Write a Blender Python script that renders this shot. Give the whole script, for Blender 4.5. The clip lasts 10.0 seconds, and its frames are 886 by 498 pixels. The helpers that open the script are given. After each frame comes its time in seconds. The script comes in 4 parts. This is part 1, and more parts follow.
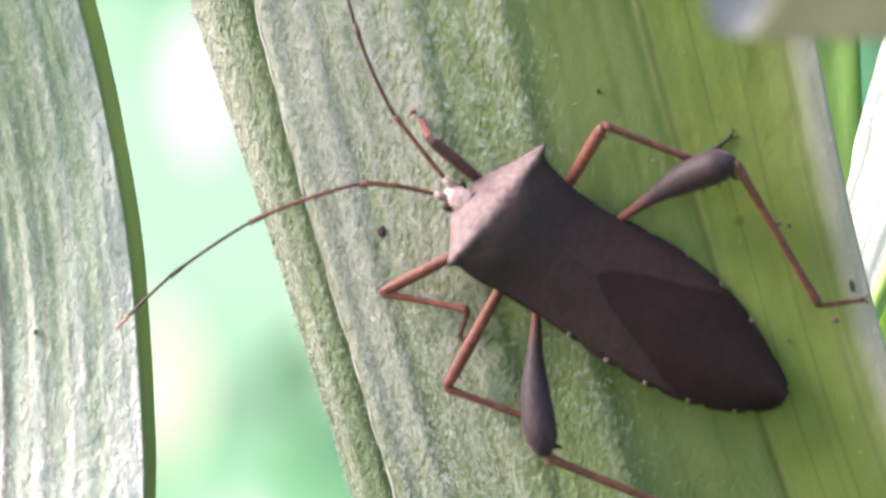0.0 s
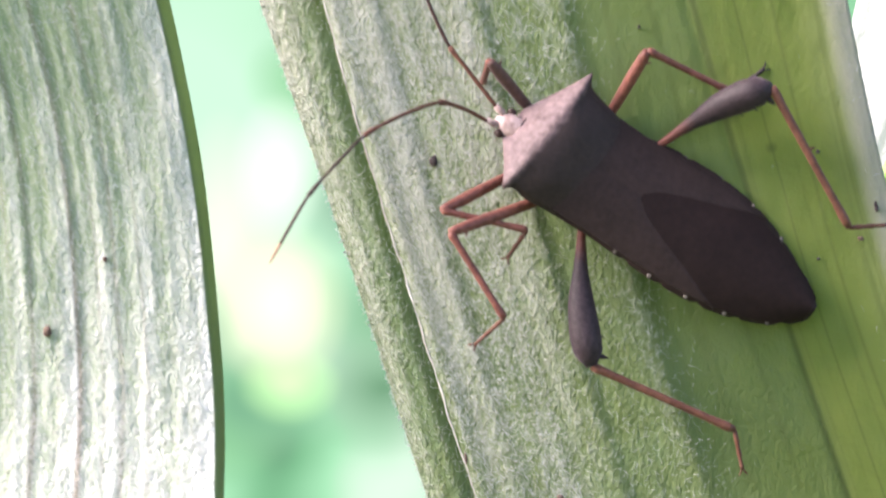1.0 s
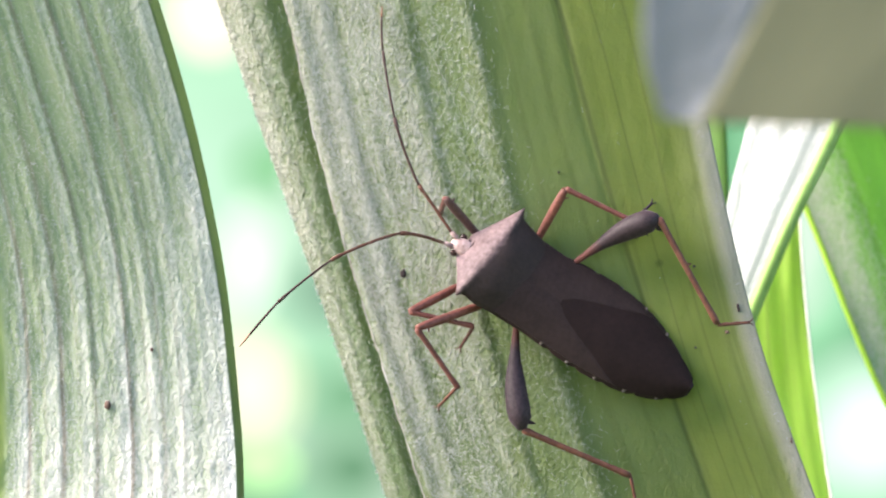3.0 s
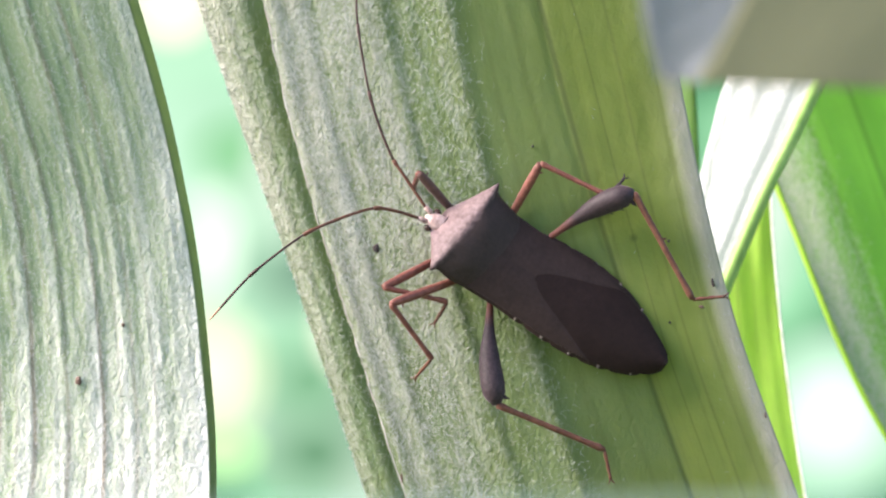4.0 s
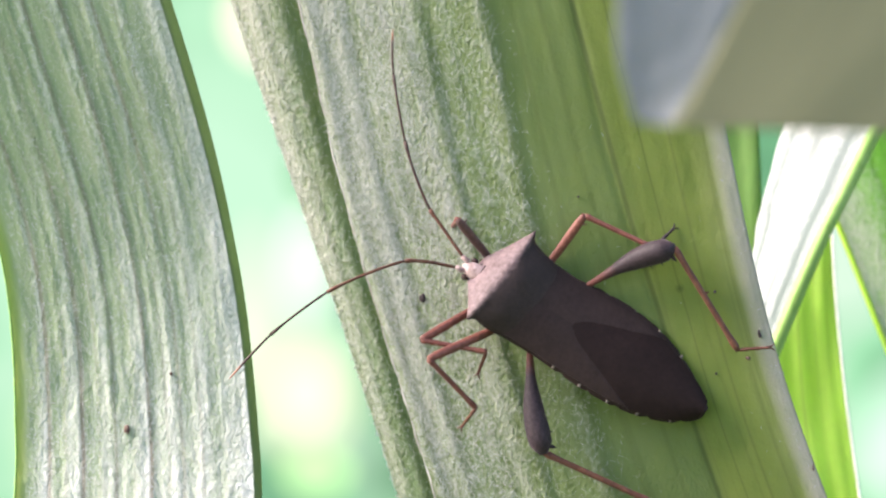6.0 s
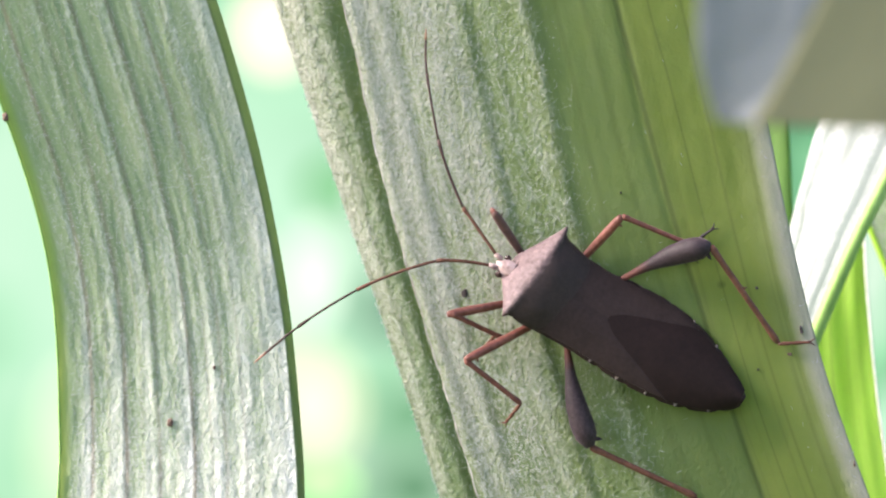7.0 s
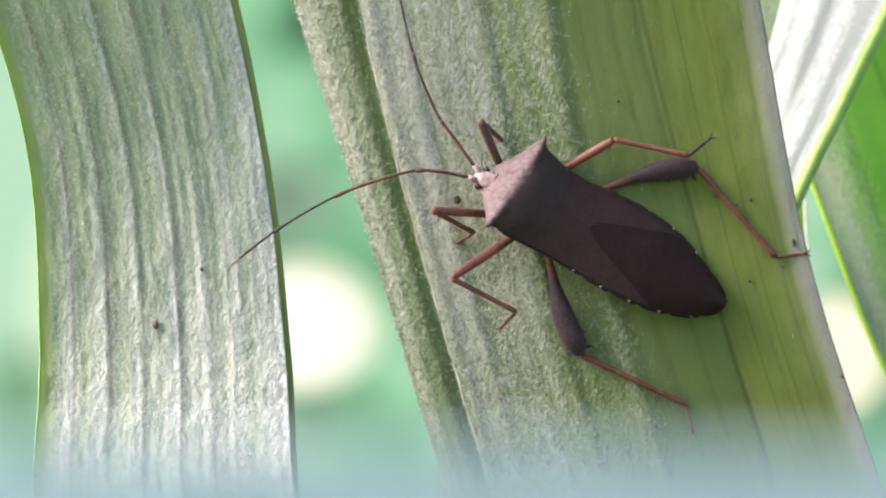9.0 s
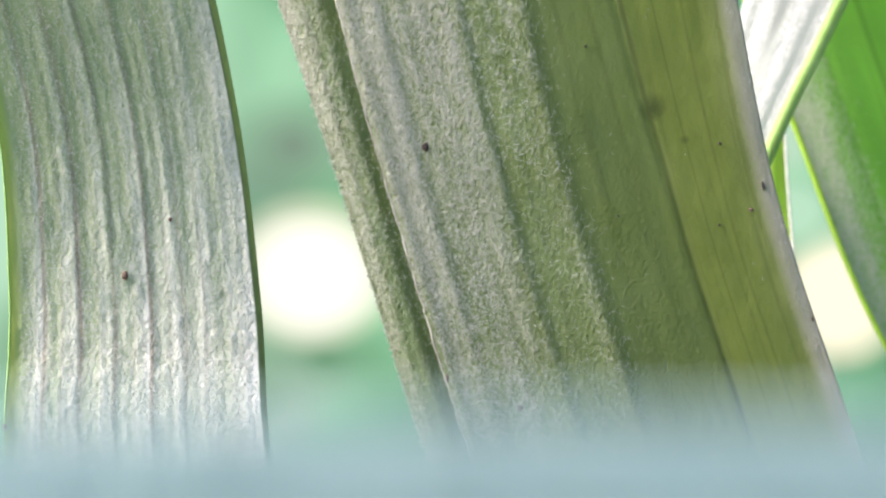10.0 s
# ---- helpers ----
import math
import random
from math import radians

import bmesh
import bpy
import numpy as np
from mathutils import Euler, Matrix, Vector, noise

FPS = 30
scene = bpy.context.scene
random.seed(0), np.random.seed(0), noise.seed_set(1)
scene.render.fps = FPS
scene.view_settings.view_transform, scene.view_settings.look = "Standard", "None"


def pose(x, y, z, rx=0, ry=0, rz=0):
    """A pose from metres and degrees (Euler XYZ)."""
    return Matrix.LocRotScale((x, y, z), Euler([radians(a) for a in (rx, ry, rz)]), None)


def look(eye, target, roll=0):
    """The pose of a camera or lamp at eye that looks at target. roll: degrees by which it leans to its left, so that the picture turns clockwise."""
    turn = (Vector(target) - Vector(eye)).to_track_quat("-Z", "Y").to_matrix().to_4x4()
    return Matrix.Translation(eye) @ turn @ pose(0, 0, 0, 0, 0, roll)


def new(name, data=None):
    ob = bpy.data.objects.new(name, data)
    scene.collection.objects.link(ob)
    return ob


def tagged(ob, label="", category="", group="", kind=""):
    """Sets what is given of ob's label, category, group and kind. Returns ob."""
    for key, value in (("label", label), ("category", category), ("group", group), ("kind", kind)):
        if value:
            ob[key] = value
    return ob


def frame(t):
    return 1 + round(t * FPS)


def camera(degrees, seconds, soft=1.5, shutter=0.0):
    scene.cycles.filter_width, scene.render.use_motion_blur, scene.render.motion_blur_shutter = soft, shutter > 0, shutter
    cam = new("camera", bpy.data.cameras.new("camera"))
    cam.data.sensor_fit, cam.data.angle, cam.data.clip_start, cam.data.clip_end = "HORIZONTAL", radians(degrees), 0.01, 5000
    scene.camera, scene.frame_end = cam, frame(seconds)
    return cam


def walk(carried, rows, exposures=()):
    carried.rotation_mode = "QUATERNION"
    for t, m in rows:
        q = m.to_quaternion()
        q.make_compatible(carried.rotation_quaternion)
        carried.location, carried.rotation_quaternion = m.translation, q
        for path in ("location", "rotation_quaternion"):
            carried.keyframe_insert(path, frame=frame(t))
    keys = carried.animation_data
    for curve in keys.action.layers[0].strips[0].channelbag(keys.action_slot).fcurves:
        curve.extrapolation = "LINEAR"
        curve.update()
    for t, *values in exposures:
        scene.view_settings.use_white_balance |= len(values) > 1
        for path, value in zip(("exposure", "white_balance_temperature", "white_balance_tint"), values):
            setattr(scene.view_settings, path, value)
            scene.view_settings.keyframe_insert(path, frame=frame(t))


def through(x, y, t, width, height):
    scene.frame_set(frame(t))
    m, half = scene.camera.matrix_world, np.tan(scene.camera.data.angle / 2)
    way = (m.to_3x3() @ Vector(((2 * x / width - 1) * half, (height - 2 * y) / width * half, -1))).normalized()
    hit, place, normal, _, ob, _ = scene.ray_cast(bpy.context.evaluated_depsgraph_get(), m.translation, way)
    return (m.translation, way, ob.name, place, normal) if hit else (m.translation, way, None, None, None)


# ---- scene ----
MM = 0.001


# camera and its way ---------------------------------------------------------
def hold(x, y, z, yaw, pitch, roll):
    """A hand-held camera pose, in millimetres and degrees; yaw to the right, pitch upwards."""
    return pose(x * MM, y * MM, z * MM, 0, 0, -yaw) @ pose(0, 0, 0, 90 + pitch, 0, 0) @ pose(0, 0, 0, 0, 0, roll)


cam = camera(26, 10.0, soft=1.6, shutter=0.3)
cam.data.dof.use_dof = True
cam.data.dof.focus_distance = 0.147
cam.data.dof.aperture_fstop = 80
walk(cam, [
    (0, hold(11.14, -123.24, 1.96, -5.72, 0.32, 0.45)),
    (0.2, hold(5.5, -123.2, -1.4, -3.16, 0.32, 0.19)),
    (0.3, hold(3.2, -123.2, -2.7, -2.49, 0.07, 0.09)),
    (0.4, hold(1.5, -123.2, -3.6, -2.37, 0.75, 0.01)),
    (0.5, hold(0.53, -123.19, -3.93, -2.1, 1.24, -0.03)),
    (0.7, hold(-0.1, -125, -3, -1.58, -0.07, -0.06)),
    (0.8, hold(-0.2, -126.9, -2.2, -1.51, -0.59, -0.07)),
    (0.9, hold(-0.2, -129.2, -1.2, -1.58, -1.01, -0.09)),
    (1, hold(-0.27, -131.71, -0.3, -1.83, -0.86, -0.09)),
    (1.2, hold(-0.4, -136.5, 1, -1.92, -0.4, -0.1)),
    (1.3, hold(-0.4, -138.9, 1.3, -2, -0.67, -0.11)),
    (1.5, hold(-0.46, -143.62, 1.59, -2.09, -0.87, -0.13)),
    (1.7, hold(0.2, -148.7, 1.5, -1.98, -0.88, -0.1)),
    (2, hold(1.41, -157.99, 1.28, -1.51, -0.32, -0.04)),
    (2.5, hold(0.55, -172.05, 1.07, -0.76, 0.61, -0.12)),
    (2.7, hold(1.06, -172.09, 1.15, -0.89, 1.4, -0.26)),
    (3.8, hold(0.96, -171.94, 0.4, -0.04, 1.74, -0.24)),
    (4, hold(-0.06, -171.19, 0.12, 0.3, 1.19, -0.26)),
    (4.2, hold(-0.1, -171.3, 0, 0.29, 1.03, -0.14)),
    (4.3, hold(-0, -171.4, 0, 0.51, 1.37, -0.06)),
    (4.5, hold(0, -171.51, 0, 0.91, 1.01, 0.03)),
    (4.8, hold(1, -171.4, 0.4, 0.59, 0.75, 0.02)),
    (5, hold(1.89, -171.26, 0.72, 0.22, 0.07, 0.02)),
    (5.3, hold(2.1, -171.2, 1, -1.13, 0.34, 0.03)),
    (5.5, hold(2.35, -171.2, 1.37, -1.93, 0.22, 0)),
    (5.7, hold(3.4, -171.2, 2.1, -2.36, 0.01, -0.08)),
    (5.8, hold(4, -171.2, 2.5, -2.49, 0.21, -0.11)),
    (6, hold(4.65, -171.42, 2.89, -2.65, 1.75, -0.13)),
    (6.2, hold(3.37, -172.36, 1.86, -2.75, 1.97, -0.06)),
    (7.5, hold(-1.4, -171.97, 0.52, -2.43, 2.27, 0.43)),
    (8, hold(-8.08, -171.37, -2.14, -0.6, 1.65, 0.61)),
    (8.2, hold(-10.2, -171, -3.5, 0.09, 2.14, 0.66)),
    (8.5, hold(-12.77, -170.33, -4.73, 1.83, 1.07, 0.86)),
    (8.7, hold(-14.7, -169.9, -4.8, 2.38, 1.16, 1.06)),
    (8.8, hold(-15.7, -169.7, -4.8, 2.81, 0.68, 1.15)),
    (9, hold(-16.98, -169.56, -4.85, 3.64, 1.43, 1.2)),
    (9.2, hold(-17.5, -169.6, -5.1, 4.06, 0.64, 1.12)),
    (9.3, hold(-17.6, -169.6, -5.3, 4.13, 1.06, 1.08)),
    (9.5, hold(-17.61, -169.78, -5.55, 4.05, 0.89, 1.06)),
    (9.8, hold(-13.21, -170.44, -4.56, 3.59, -0.15, 0.81)),
    (10, hold(-12.95, -169.79, -4.65, 3.21, -0.2, 0.51)),
], exposures=[(0, 1.50, 6900, 17), (0.4, 1.50, 6850, 18), (1.2, 1.48, 6820, 18), (2.5, 1.45, 6880, 14), (4.0, 1.46, 6880, 14), (6.2, 1.41, 6900, 14), (8.0, 1.30, 6930, 11), (8.5, 1.16, 6950, 14), (10, 1.10, 6950, 14)])

# world, sun, exposure -------------------------------------------------------
SUN_FROM = Vector((-0.80, -0.10, 0.58)).normalized()
world = bpy.data.worlds.new("sky")
scene.world = world
world.use_nodes = True
wt = world.node_tree
sky = wt.nodes.new("ShaderNodeTexSky")
sky.sky_type, sky.sun_disc = "NISHITA", False
sky.sun_elevation = math.asin(SUN_FROM.z)
sky.sun_rotation = math.atan2(SUN_FROM.x, SUN_FROM.y)
wt.links.new(sky.outputs[0], wt.nodes["Background"].inputs[0])
wt.nodes["Background"].inputs[1].default_value = 0.15
sun = new("sun", bpy.data.lights.new("sun", "SUN"))
sun.data.energy, sun.data.angle, sun.data.color = 4.6, radians(34), (1.0, 0.965, 0.915)
sun.matrix_world = look(SUN_FROM * 2, (0, 0, 0))


# materials ------------------------------------------------------------------
class Nodes:
    """A small builder for node materials."""

    def __init__(self, name):
        self.mat = bpy.data.materials.new(name)
        self.mat.use_nodes = True
        self.tree = self.mat.node_tree
        self.tree.nodes.clear()
        self.out = self.tree.nodes.new("ShaderNodeOutputMaterial")

    def put(self, socket, value):
        if isinstance(value, bpy.types.NodeSocket):
            self.tree.links.new(value, socket)
        elif isinstance(value, (tuple, list)) and socket.type == "RGBA":
            socket.default_value = (*value[:3], 1)
        else:
            socket.default_value = value

    def node(self, kind, **inputs):
        n = self.tree.nodes.new("ShaderNode" + kind)
        for key, value in inputs.items():
            self.put(n.inputs[key.replace("_", " ")], value)
        return n

    def math(self, op, a, b=0.0, clamp=False):
        n = self.tree.nodes.new("ShaderNodeMath")
        n.operation, n.use_clamp = op, clamp
        self.put(n.inputs[0], a), self.put(n.inputs[1], b)
        return n.outputs[0]

    def mix(self, f, a, b):
        n = self.tree.nodes.new("ShaderNodeMix")
        n.data_type = "RGBA"
        self.put(n.inputs[0], f), self.put(n.inputs[6], a), self.put(n.inputs[7], b)
        return n.outputs[2]

    def coords(self, which, scale=(1, 1, 1)):
        c = self.tree.nodes.new("ShaderNodeTexCoord")
        m = self.node("Mapping", Vector=c.outputs[which], Scale=scale)
        return m.outputs[0]

    def noise(self, vec, scale, detail=3.0, rough=0.55):
        return self.node("TexNoise", Vector=vec, Scale=scale, Detail=detail, Roughness=rough).outputs[0]

    def steps(self, value, *stops):
        n = self.node("ValToRGB", Fac=value)
        ramp = n.color_ramp
        while len(ramp.elements) < len(stops):
            ramp.elements.new(0.5)
        for e, (p, c) in zip(ramp.elements, stops):
            e.position, e.color = p, (*c, 1) if isinstance(c, tuple) else (c, c, c, 1)
        return n.outputs[0]

    def bump(self, height, strength, distance):
        return self.node("Bump", Height=height, Strength=strength, Distance=distance).outputs[0]

    def done(self, shader):
        self.tree.links.new(shader, self.out.inputs[0])
        return self.mat


def leaf_material(name, scurf, green, glow, bare=((0.0, 0.0), (1.0, 0.0)), through=0.35, hairy=1.0, rim=0.0, rough=0.5, veins=(), mottle=None, stains=(), tones=(), dense=0.0, relief=0.00055, thin=(), fade=0.0, lip=0.0, nap=(0.8, 0.5, 0.8), ridges=(), drift=0.0):
    """Strap leaf: UV is (across 0..1, along in cm). scurf: hair colour; green: flesh; glow: the colour of light that passes.
    bare: how bald of hair the leaf is across its width."""
    n = Nodes(name)
    uv = n.coords("UV")
    sep = n.node("SeparateXYZ", Vector=uv)
    across, along = sep.outputs[0], sep.outputs[1]
    streak = n.noise(n.coords("UV", (26, 0.35, 1)), 1.0, 4.0)
    vein = n.noise(n.coords("UV", (70, 0.16, 1)), 1.0, 2.0)
    patch = n.noise(n.coords("UV", (5, 0.9, 1)), 1.0, 3.0)
    fuzz = n.noise(n.coords("Object", (1250, 1250, 900)), 1.0, 5.0, 0.7)
    fine = n.noise(n.coords("Object", (3000, 3000, 2000)), 1.0, 3.0, 0.65)
    if lip:
        wider = n.math("MULTIPLY", n.steps(n.math("MULTIPLY", along, 0.04), (0.22, lip), (0.62, 0.0)), n.steps(across, (0.90, 0.0), (0.93, 1.0)))
        across = n.math("ADD", across, wider, clamp=True)
    if drift:
        later = n.math("MULTIPLY", n.steps(n.math("MULTIPLY", along, 0.04), (0.50, 0.0), (0.61, drift)), n.steps(across, (0.58, 0.0), (0.68, 1.0), (0.80, 1.0), (0.93, 0.0)))
        across = n.math("SUBTRACT", across, later)
    bald = n.steps(across, *bare)
    if thin:
        bald = n.math("MULTIPLY", bald, n.math("ADD", n.steps(n.math("MULTIPLY", along, 0.04), *thin), 1.0), clamp=True)
    cover = n.math("ADD", n.math("MULTIPLY", fuzz, nap[0]), n.math("MULTIPLY", streak, nap[1]))
    cover = n.math("ADD", cover, n.math("MULTIPLY", fine, nap[2]))
    cover = n.math("SUBTRACT", n.math("ADD", cover, dense), n.math("MULTIPLY", bald, 0.8 + dense))
    if fade:
        cover = n.math("SUBTRACT", cover, n.steps(n.math("MULTIPLY", along, 0.04), (0.56, 0.0), (0.70, fade)))
    cover = n.steps(n.math("MULTIPLY", cover, 0.5), (0.38, 0.0), (0.66, hairy))
    flesh = n.mix(patch, tuple(c * 0.72 for c in green), tuple(min(1, c * 1.25) for c in green))
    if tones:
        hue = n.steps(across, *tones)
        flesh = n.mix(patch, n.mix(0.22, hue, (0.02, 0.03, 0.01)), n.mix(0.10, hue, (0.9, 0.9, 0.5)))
    flesh = n.mix(n.steps(vein, (0.28, 0.25), (0.42, 0.0)), flesh, tuple(c * 0.35 for c in green))
    if mottle:
        cloud = n.noise(n.coords("Object", (380, 380, 240)), 1.0, 4.0, 0.6)
        flesh = n.mix(n.steps(cloud, (0.40, 0.0), (0.66, 0.55)), flesh, mottle)
    lamp = n.mix(patch, tuple(c * 0.75 for c in glow), glow)
    lamp = n.mix(n.steps(vein, (0.28, 0.25), (0.42, 0.0)), lamp, tuple(c * 0.4 for c in glow))
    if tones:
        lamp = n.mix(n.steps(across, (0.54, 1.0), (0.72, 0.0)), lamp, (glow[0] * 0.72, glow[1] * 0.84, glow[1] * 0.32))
    for place, wide, depth in veins:
        line = n.math("ABSOLUTE", n.math("SUBTRACT", n.math("ADD", across, n.math("MULTIPLY", n.math("SUBTRACT", streak, 0.5), 0.006)), place))
        thick = n.steps(line, (wide * 0.3, depth), (wide, 0.0))
        flesh, lamp = n.mix(thick, flesh, tuple(c * 0.35 for c in green)), n.mix(thick, lamp, tuple(c * 0.35 for c in glow))
    skin = n.mix(cover, flesh, scurf)
    for place, wide, depth in ridges:
        line = n.math("ABSOLUTE", n.math("SUBTRACT", n.math("ADD", across, n.math("MULTIPLY", n.math("SUBTRACT", patch, 0.5), 0.012)), place))
        ridge_line = n.math("MULTIPLY", n.steps(line, (wide * 0.3, depth), (wide, 0.0)), n.steps(streak, (0.35, 0.2), (0.6, 1.0)))
        skin = n.mix(ridge_line, skin, (0.27, 0.19, 0.155))
    brown = n.steps(n.noise(n.coords("UV", (9, 2.2, 1)), 1.0, 5.0, 0.7), (0.70, 0.0), (0.80, 0.5))
    skin = n.mix(brown, skin, (0.20, 0.13, 0.07))
    if rim:
        edge = n.steps(across, (0.0, 0.0), (0.95, 0.0), (0.982, rim), (1.0, rim))
        skin = n.mix(edge, skin, (0.50, 0.43, 0.43))
    for point, wide in stains:
        far = n.node("VectorMath")
        far.operation = "DISTANCE"
        n.put(far.inputs[0], n.coords("Object")), n.put(far.inputs[1], tuple(c * MM for c in point))
        ragged = n.math("ADD", far.outputs[1], n.math("MULTIPLY", n.math("SUBTRACT", fuzz, 0.5), wide * MM))
        dark = n.steps(n.math("MULTIPLY", ragged, 0.5 / (wide * MM)), (0.10, 0.85), (0.62, 0.0))
        skin, lamp = n.mix(dark, skin, tuple(c * 0.35 for c in green)), n.mix(dark, lamp, tuple(c * 0.3 for c in glow))
    height = n.math("ADD", n.math("ADD", n.math("MULTIPLY", fuzz, 0.9), n.math("MULTIPLY", fine, 0.6)), n.math("MULTIPLY", streak, 0.3))
    nor = n.bump(height, n.math("MAXIMUM", n.math("SUBTRACT", 1.0, n.math("MULTIPLY", bald, 1.2)), 0.18), relief)
    body = n.node("BsdfPrincipled", Base_Color=skin, Roughness=rough, Normal=nor)
    body.inputs["Specular IOR Level"].default_value = 0.35
    body.inputs["Sheen Weight"].default_value = 0.15 * hairy
    back = n.node("BsdfTranslucent", Color=lamp, Normal=nor)
    share = n.math("MULTIPLY", n.math("ADD", n.math("MULTIPLY", bald, 0.6), 0.4), through)
    return n.done(blend(n, share, body, back))


def blend(n, f, a, b):
    m = n.tree.nodes.new("ShaderNodeMixShader")
    n.put(m.inputs[0], f)
    n.tree.links.new(a.outputs[0], m.inputs[1]), n.tree.links.new(b.outputs[0], m.inputs[2])
    return m.outputs[0]


def hide_material(name, dark, light, scale=2200, rough=0.6, relief=0.00008, sheen=0.2, spec=0.3):
    """Insect cuticle: mottled, finely pitted, with a little down."""
    n = Nodes(name)
    obj = n.coords("Object")
    pits = n.noise(obj, scale, 4.0, 0.65)
    blot = n.noise(obj, scale * 0.16, 3.0)
    col = n.mix(n.steps(n.math("ADD", n.math("MULTIPLY", pits, 0.6), n.math("MULTIPLY", blot, 0.4)), (0.36, 0.0), (0.66, 1.0)), dark, light)
    p = n.node("BsdfPrincipled", Base_Color=col, Roughness=rough, Normal=n.bump(pits, 0.7, relief))
    p.inputs["Sheen Weight"].default_value = sheen
    p.inputs["Sheen Tint"].default_value = (1.0, 0.80, 0.84, 1)
    p.inputs["Specular IOR Level"].default_value = spec
    return n.done(p.outputs[0])


MAIN_LEAF = leaf_material("scurfy_leaf", (0.69, 0.66, 0.615), (0.20, 0.265, 0.07), (0.52, 0.64, 0.105),
                          bare=((0.0, 0.0), (0.05, 0.06), (0.085, 0.20), (0.105, 0.34), (0.125, 0.42), (0.135, 0.05), (0.20, 0.0), (0.24, 0.12), (0.30, 0.06), (0.36, 0.05), (0.425, 0.24), (0.50, 0.20), (0.53, 0.16), (0.565, 0.46), (0.70, 0.52), (0.76, 0.64), (0.80, 0.66), (0.88, 0.66), (0.93, 0.62), (0.965, 0.55), (1.0, 0.5)),
                          # Greens darken towards the fold edge at 0.125: shade put into the colour.
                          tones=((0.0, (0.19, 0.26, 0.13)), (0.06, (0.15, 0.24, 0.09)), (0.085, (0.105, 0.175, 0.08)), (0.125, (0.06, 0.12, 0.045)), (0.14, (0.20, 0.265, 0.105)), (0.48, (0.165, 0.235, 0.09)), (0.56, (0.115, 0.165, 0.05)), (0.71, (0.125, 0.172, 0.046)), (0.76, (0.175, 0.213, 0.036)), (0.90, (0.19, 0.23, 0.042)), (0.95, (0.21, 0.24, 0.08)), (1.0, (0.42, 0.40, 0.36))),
                          through=0.42, rim=0.6, relief=0.0009, nap=(0.6, 0.55, 0.7), dense=0.15, fade=0.2, drift=0.036, mottle=(0.14, 0.18, 0.045), thin=((0.46, 0.6), (0.72, 0.0)), veins=((0.731, 0.008, 0.75), (0.60, 0.008, 0.2), (0.66, 0.008, 0.2), (0.80, 0.004, 0.4), (0.87, 0.005, 0.35)), stains=(((14.7, -2.8, 7.3), 1.15), ((17.5, -3.2, 4.5), 0.4), ((12.6, -2.8, -16.0), 0.9)))
LEFT_LEAF = leaf_material("grey_leaf", (0.86, 0.83, 0.81), (0.30, 0.40, 0.24), (0.48, 0.62, 0.24),
                          # thin: greener above, paler below, partly the low sunlight put into the colour.
                          bare=((0.0, 1.0), (0.03, 0.35), (0.12, 0.17), (0.165, 0.25), (0.26, 0.16), (0.305, 0.25), (0.39, 0.16), (0.435, 0.24), (0.54, 0.15), (0.585, 0.23), (0.67, 0.16), (0.715, 0.22), (0.80, 0.16), (0.85, 0.20), (0.975, 0.1), (0.99, 0.9), (1.0, 1.0)), through=0.4, relief=0.0008, dense=0.64, lip=0.015, nap=(0.5, 0.6, 0.6), thin=((0.40, 1.7), (0.62, 0.0)),
                          tones=((0.0, (0.50, 0.56, 0.10)), (0.015, (0.46, 0.53, 0.12)), (0.05, (0.32, 0.40, 0.24)), (0.965, (0.31, 0.39, 0.26)), (0.98, (0.18, 0.23, 0.10)), (1.0, (0.15, 0.20, 0.08))),
                          ridges=((0.138, 0.013, 0.7), (0.205, 0.008, 0.35), (0.278, 0.014, 0.85), (0.345, 0.008, 0.35), (0.412, 0.013, 0.75), (0.49, 0.008, 0.3), (0.558, 0.013, 0.8), (0.63, 0.008, 0.3), (0.688, 0.012, 0.6), (0.77, 0.008, 0.3)),
                          veins=((0.297, 0.02, 0.15), (0.58, 0.02, 0.15)))
WHITE_LEAF = leaf_material("pale_leaf", (0.38, 0.38, 0.39), (0.13, 0.155, 0.15), (0.7, 0.72, 0.7), through=0.1, rough=0.35, relief=0.0002, dense=0.32, bare=((0.0, 0.0), (0.2, 0.5), (0.32, 0.1), (0.5, 0.75), (0.62, 0.2), (0.85, 0.7), (1.0, 0.2)))
LIME_LEAF = leaf_material("lime_leaf", (0.66, 0.82, 0.34), (0.60, 0.80, 0.20), (0.80, 1.0, 0.20),
                          bare=((0.0, 1.0), (1.0, 1.0)), through=0.7, hairy=0.4, rough=0.4, veins=((0.3, 0.015, 0.3), (0.62, 0.015, 0.3)))
BIG_LEAF = leaf_material("vivid_leaf", (0.56, 0.60, 0.46), (0.16, 0.42, 0.05), (0.30, 0.74, 0.06),
                         bare=((0.0, 0.6), (0.008, 0.0), (0.06, 0.1), (0.11, 0.35), (0.20, 0.75), (0.28, 1.0), (1.0, 1.0)), dense=0.22, through=0.5, rough=0.45, veins=((0.13, 0.01, 0.3), (0.25, 0.01, 0.4), (0.43, 0.014, 0.7), (0.6, 0.01, 0.5)))
MID_LEAF = leaf_material("mid_leaf", (0.42, 0.52, 0.30), (0.24, 0.40, 0.12), (0.35, 0.62, 0.14), bare=((0.0, 0.7), (1.0, 0.8)), through=0.4)
DRY_LEAF = leaf_material("dry_leaf", (0.245, 0.232, 0.142), (0.238, 0.222, 0.125), (0.24, 0.23, 0.11), bare=((0.0, 0.6), (1.0, 1.0)), through=0.15, hairy=0.6, relief=0.0002)
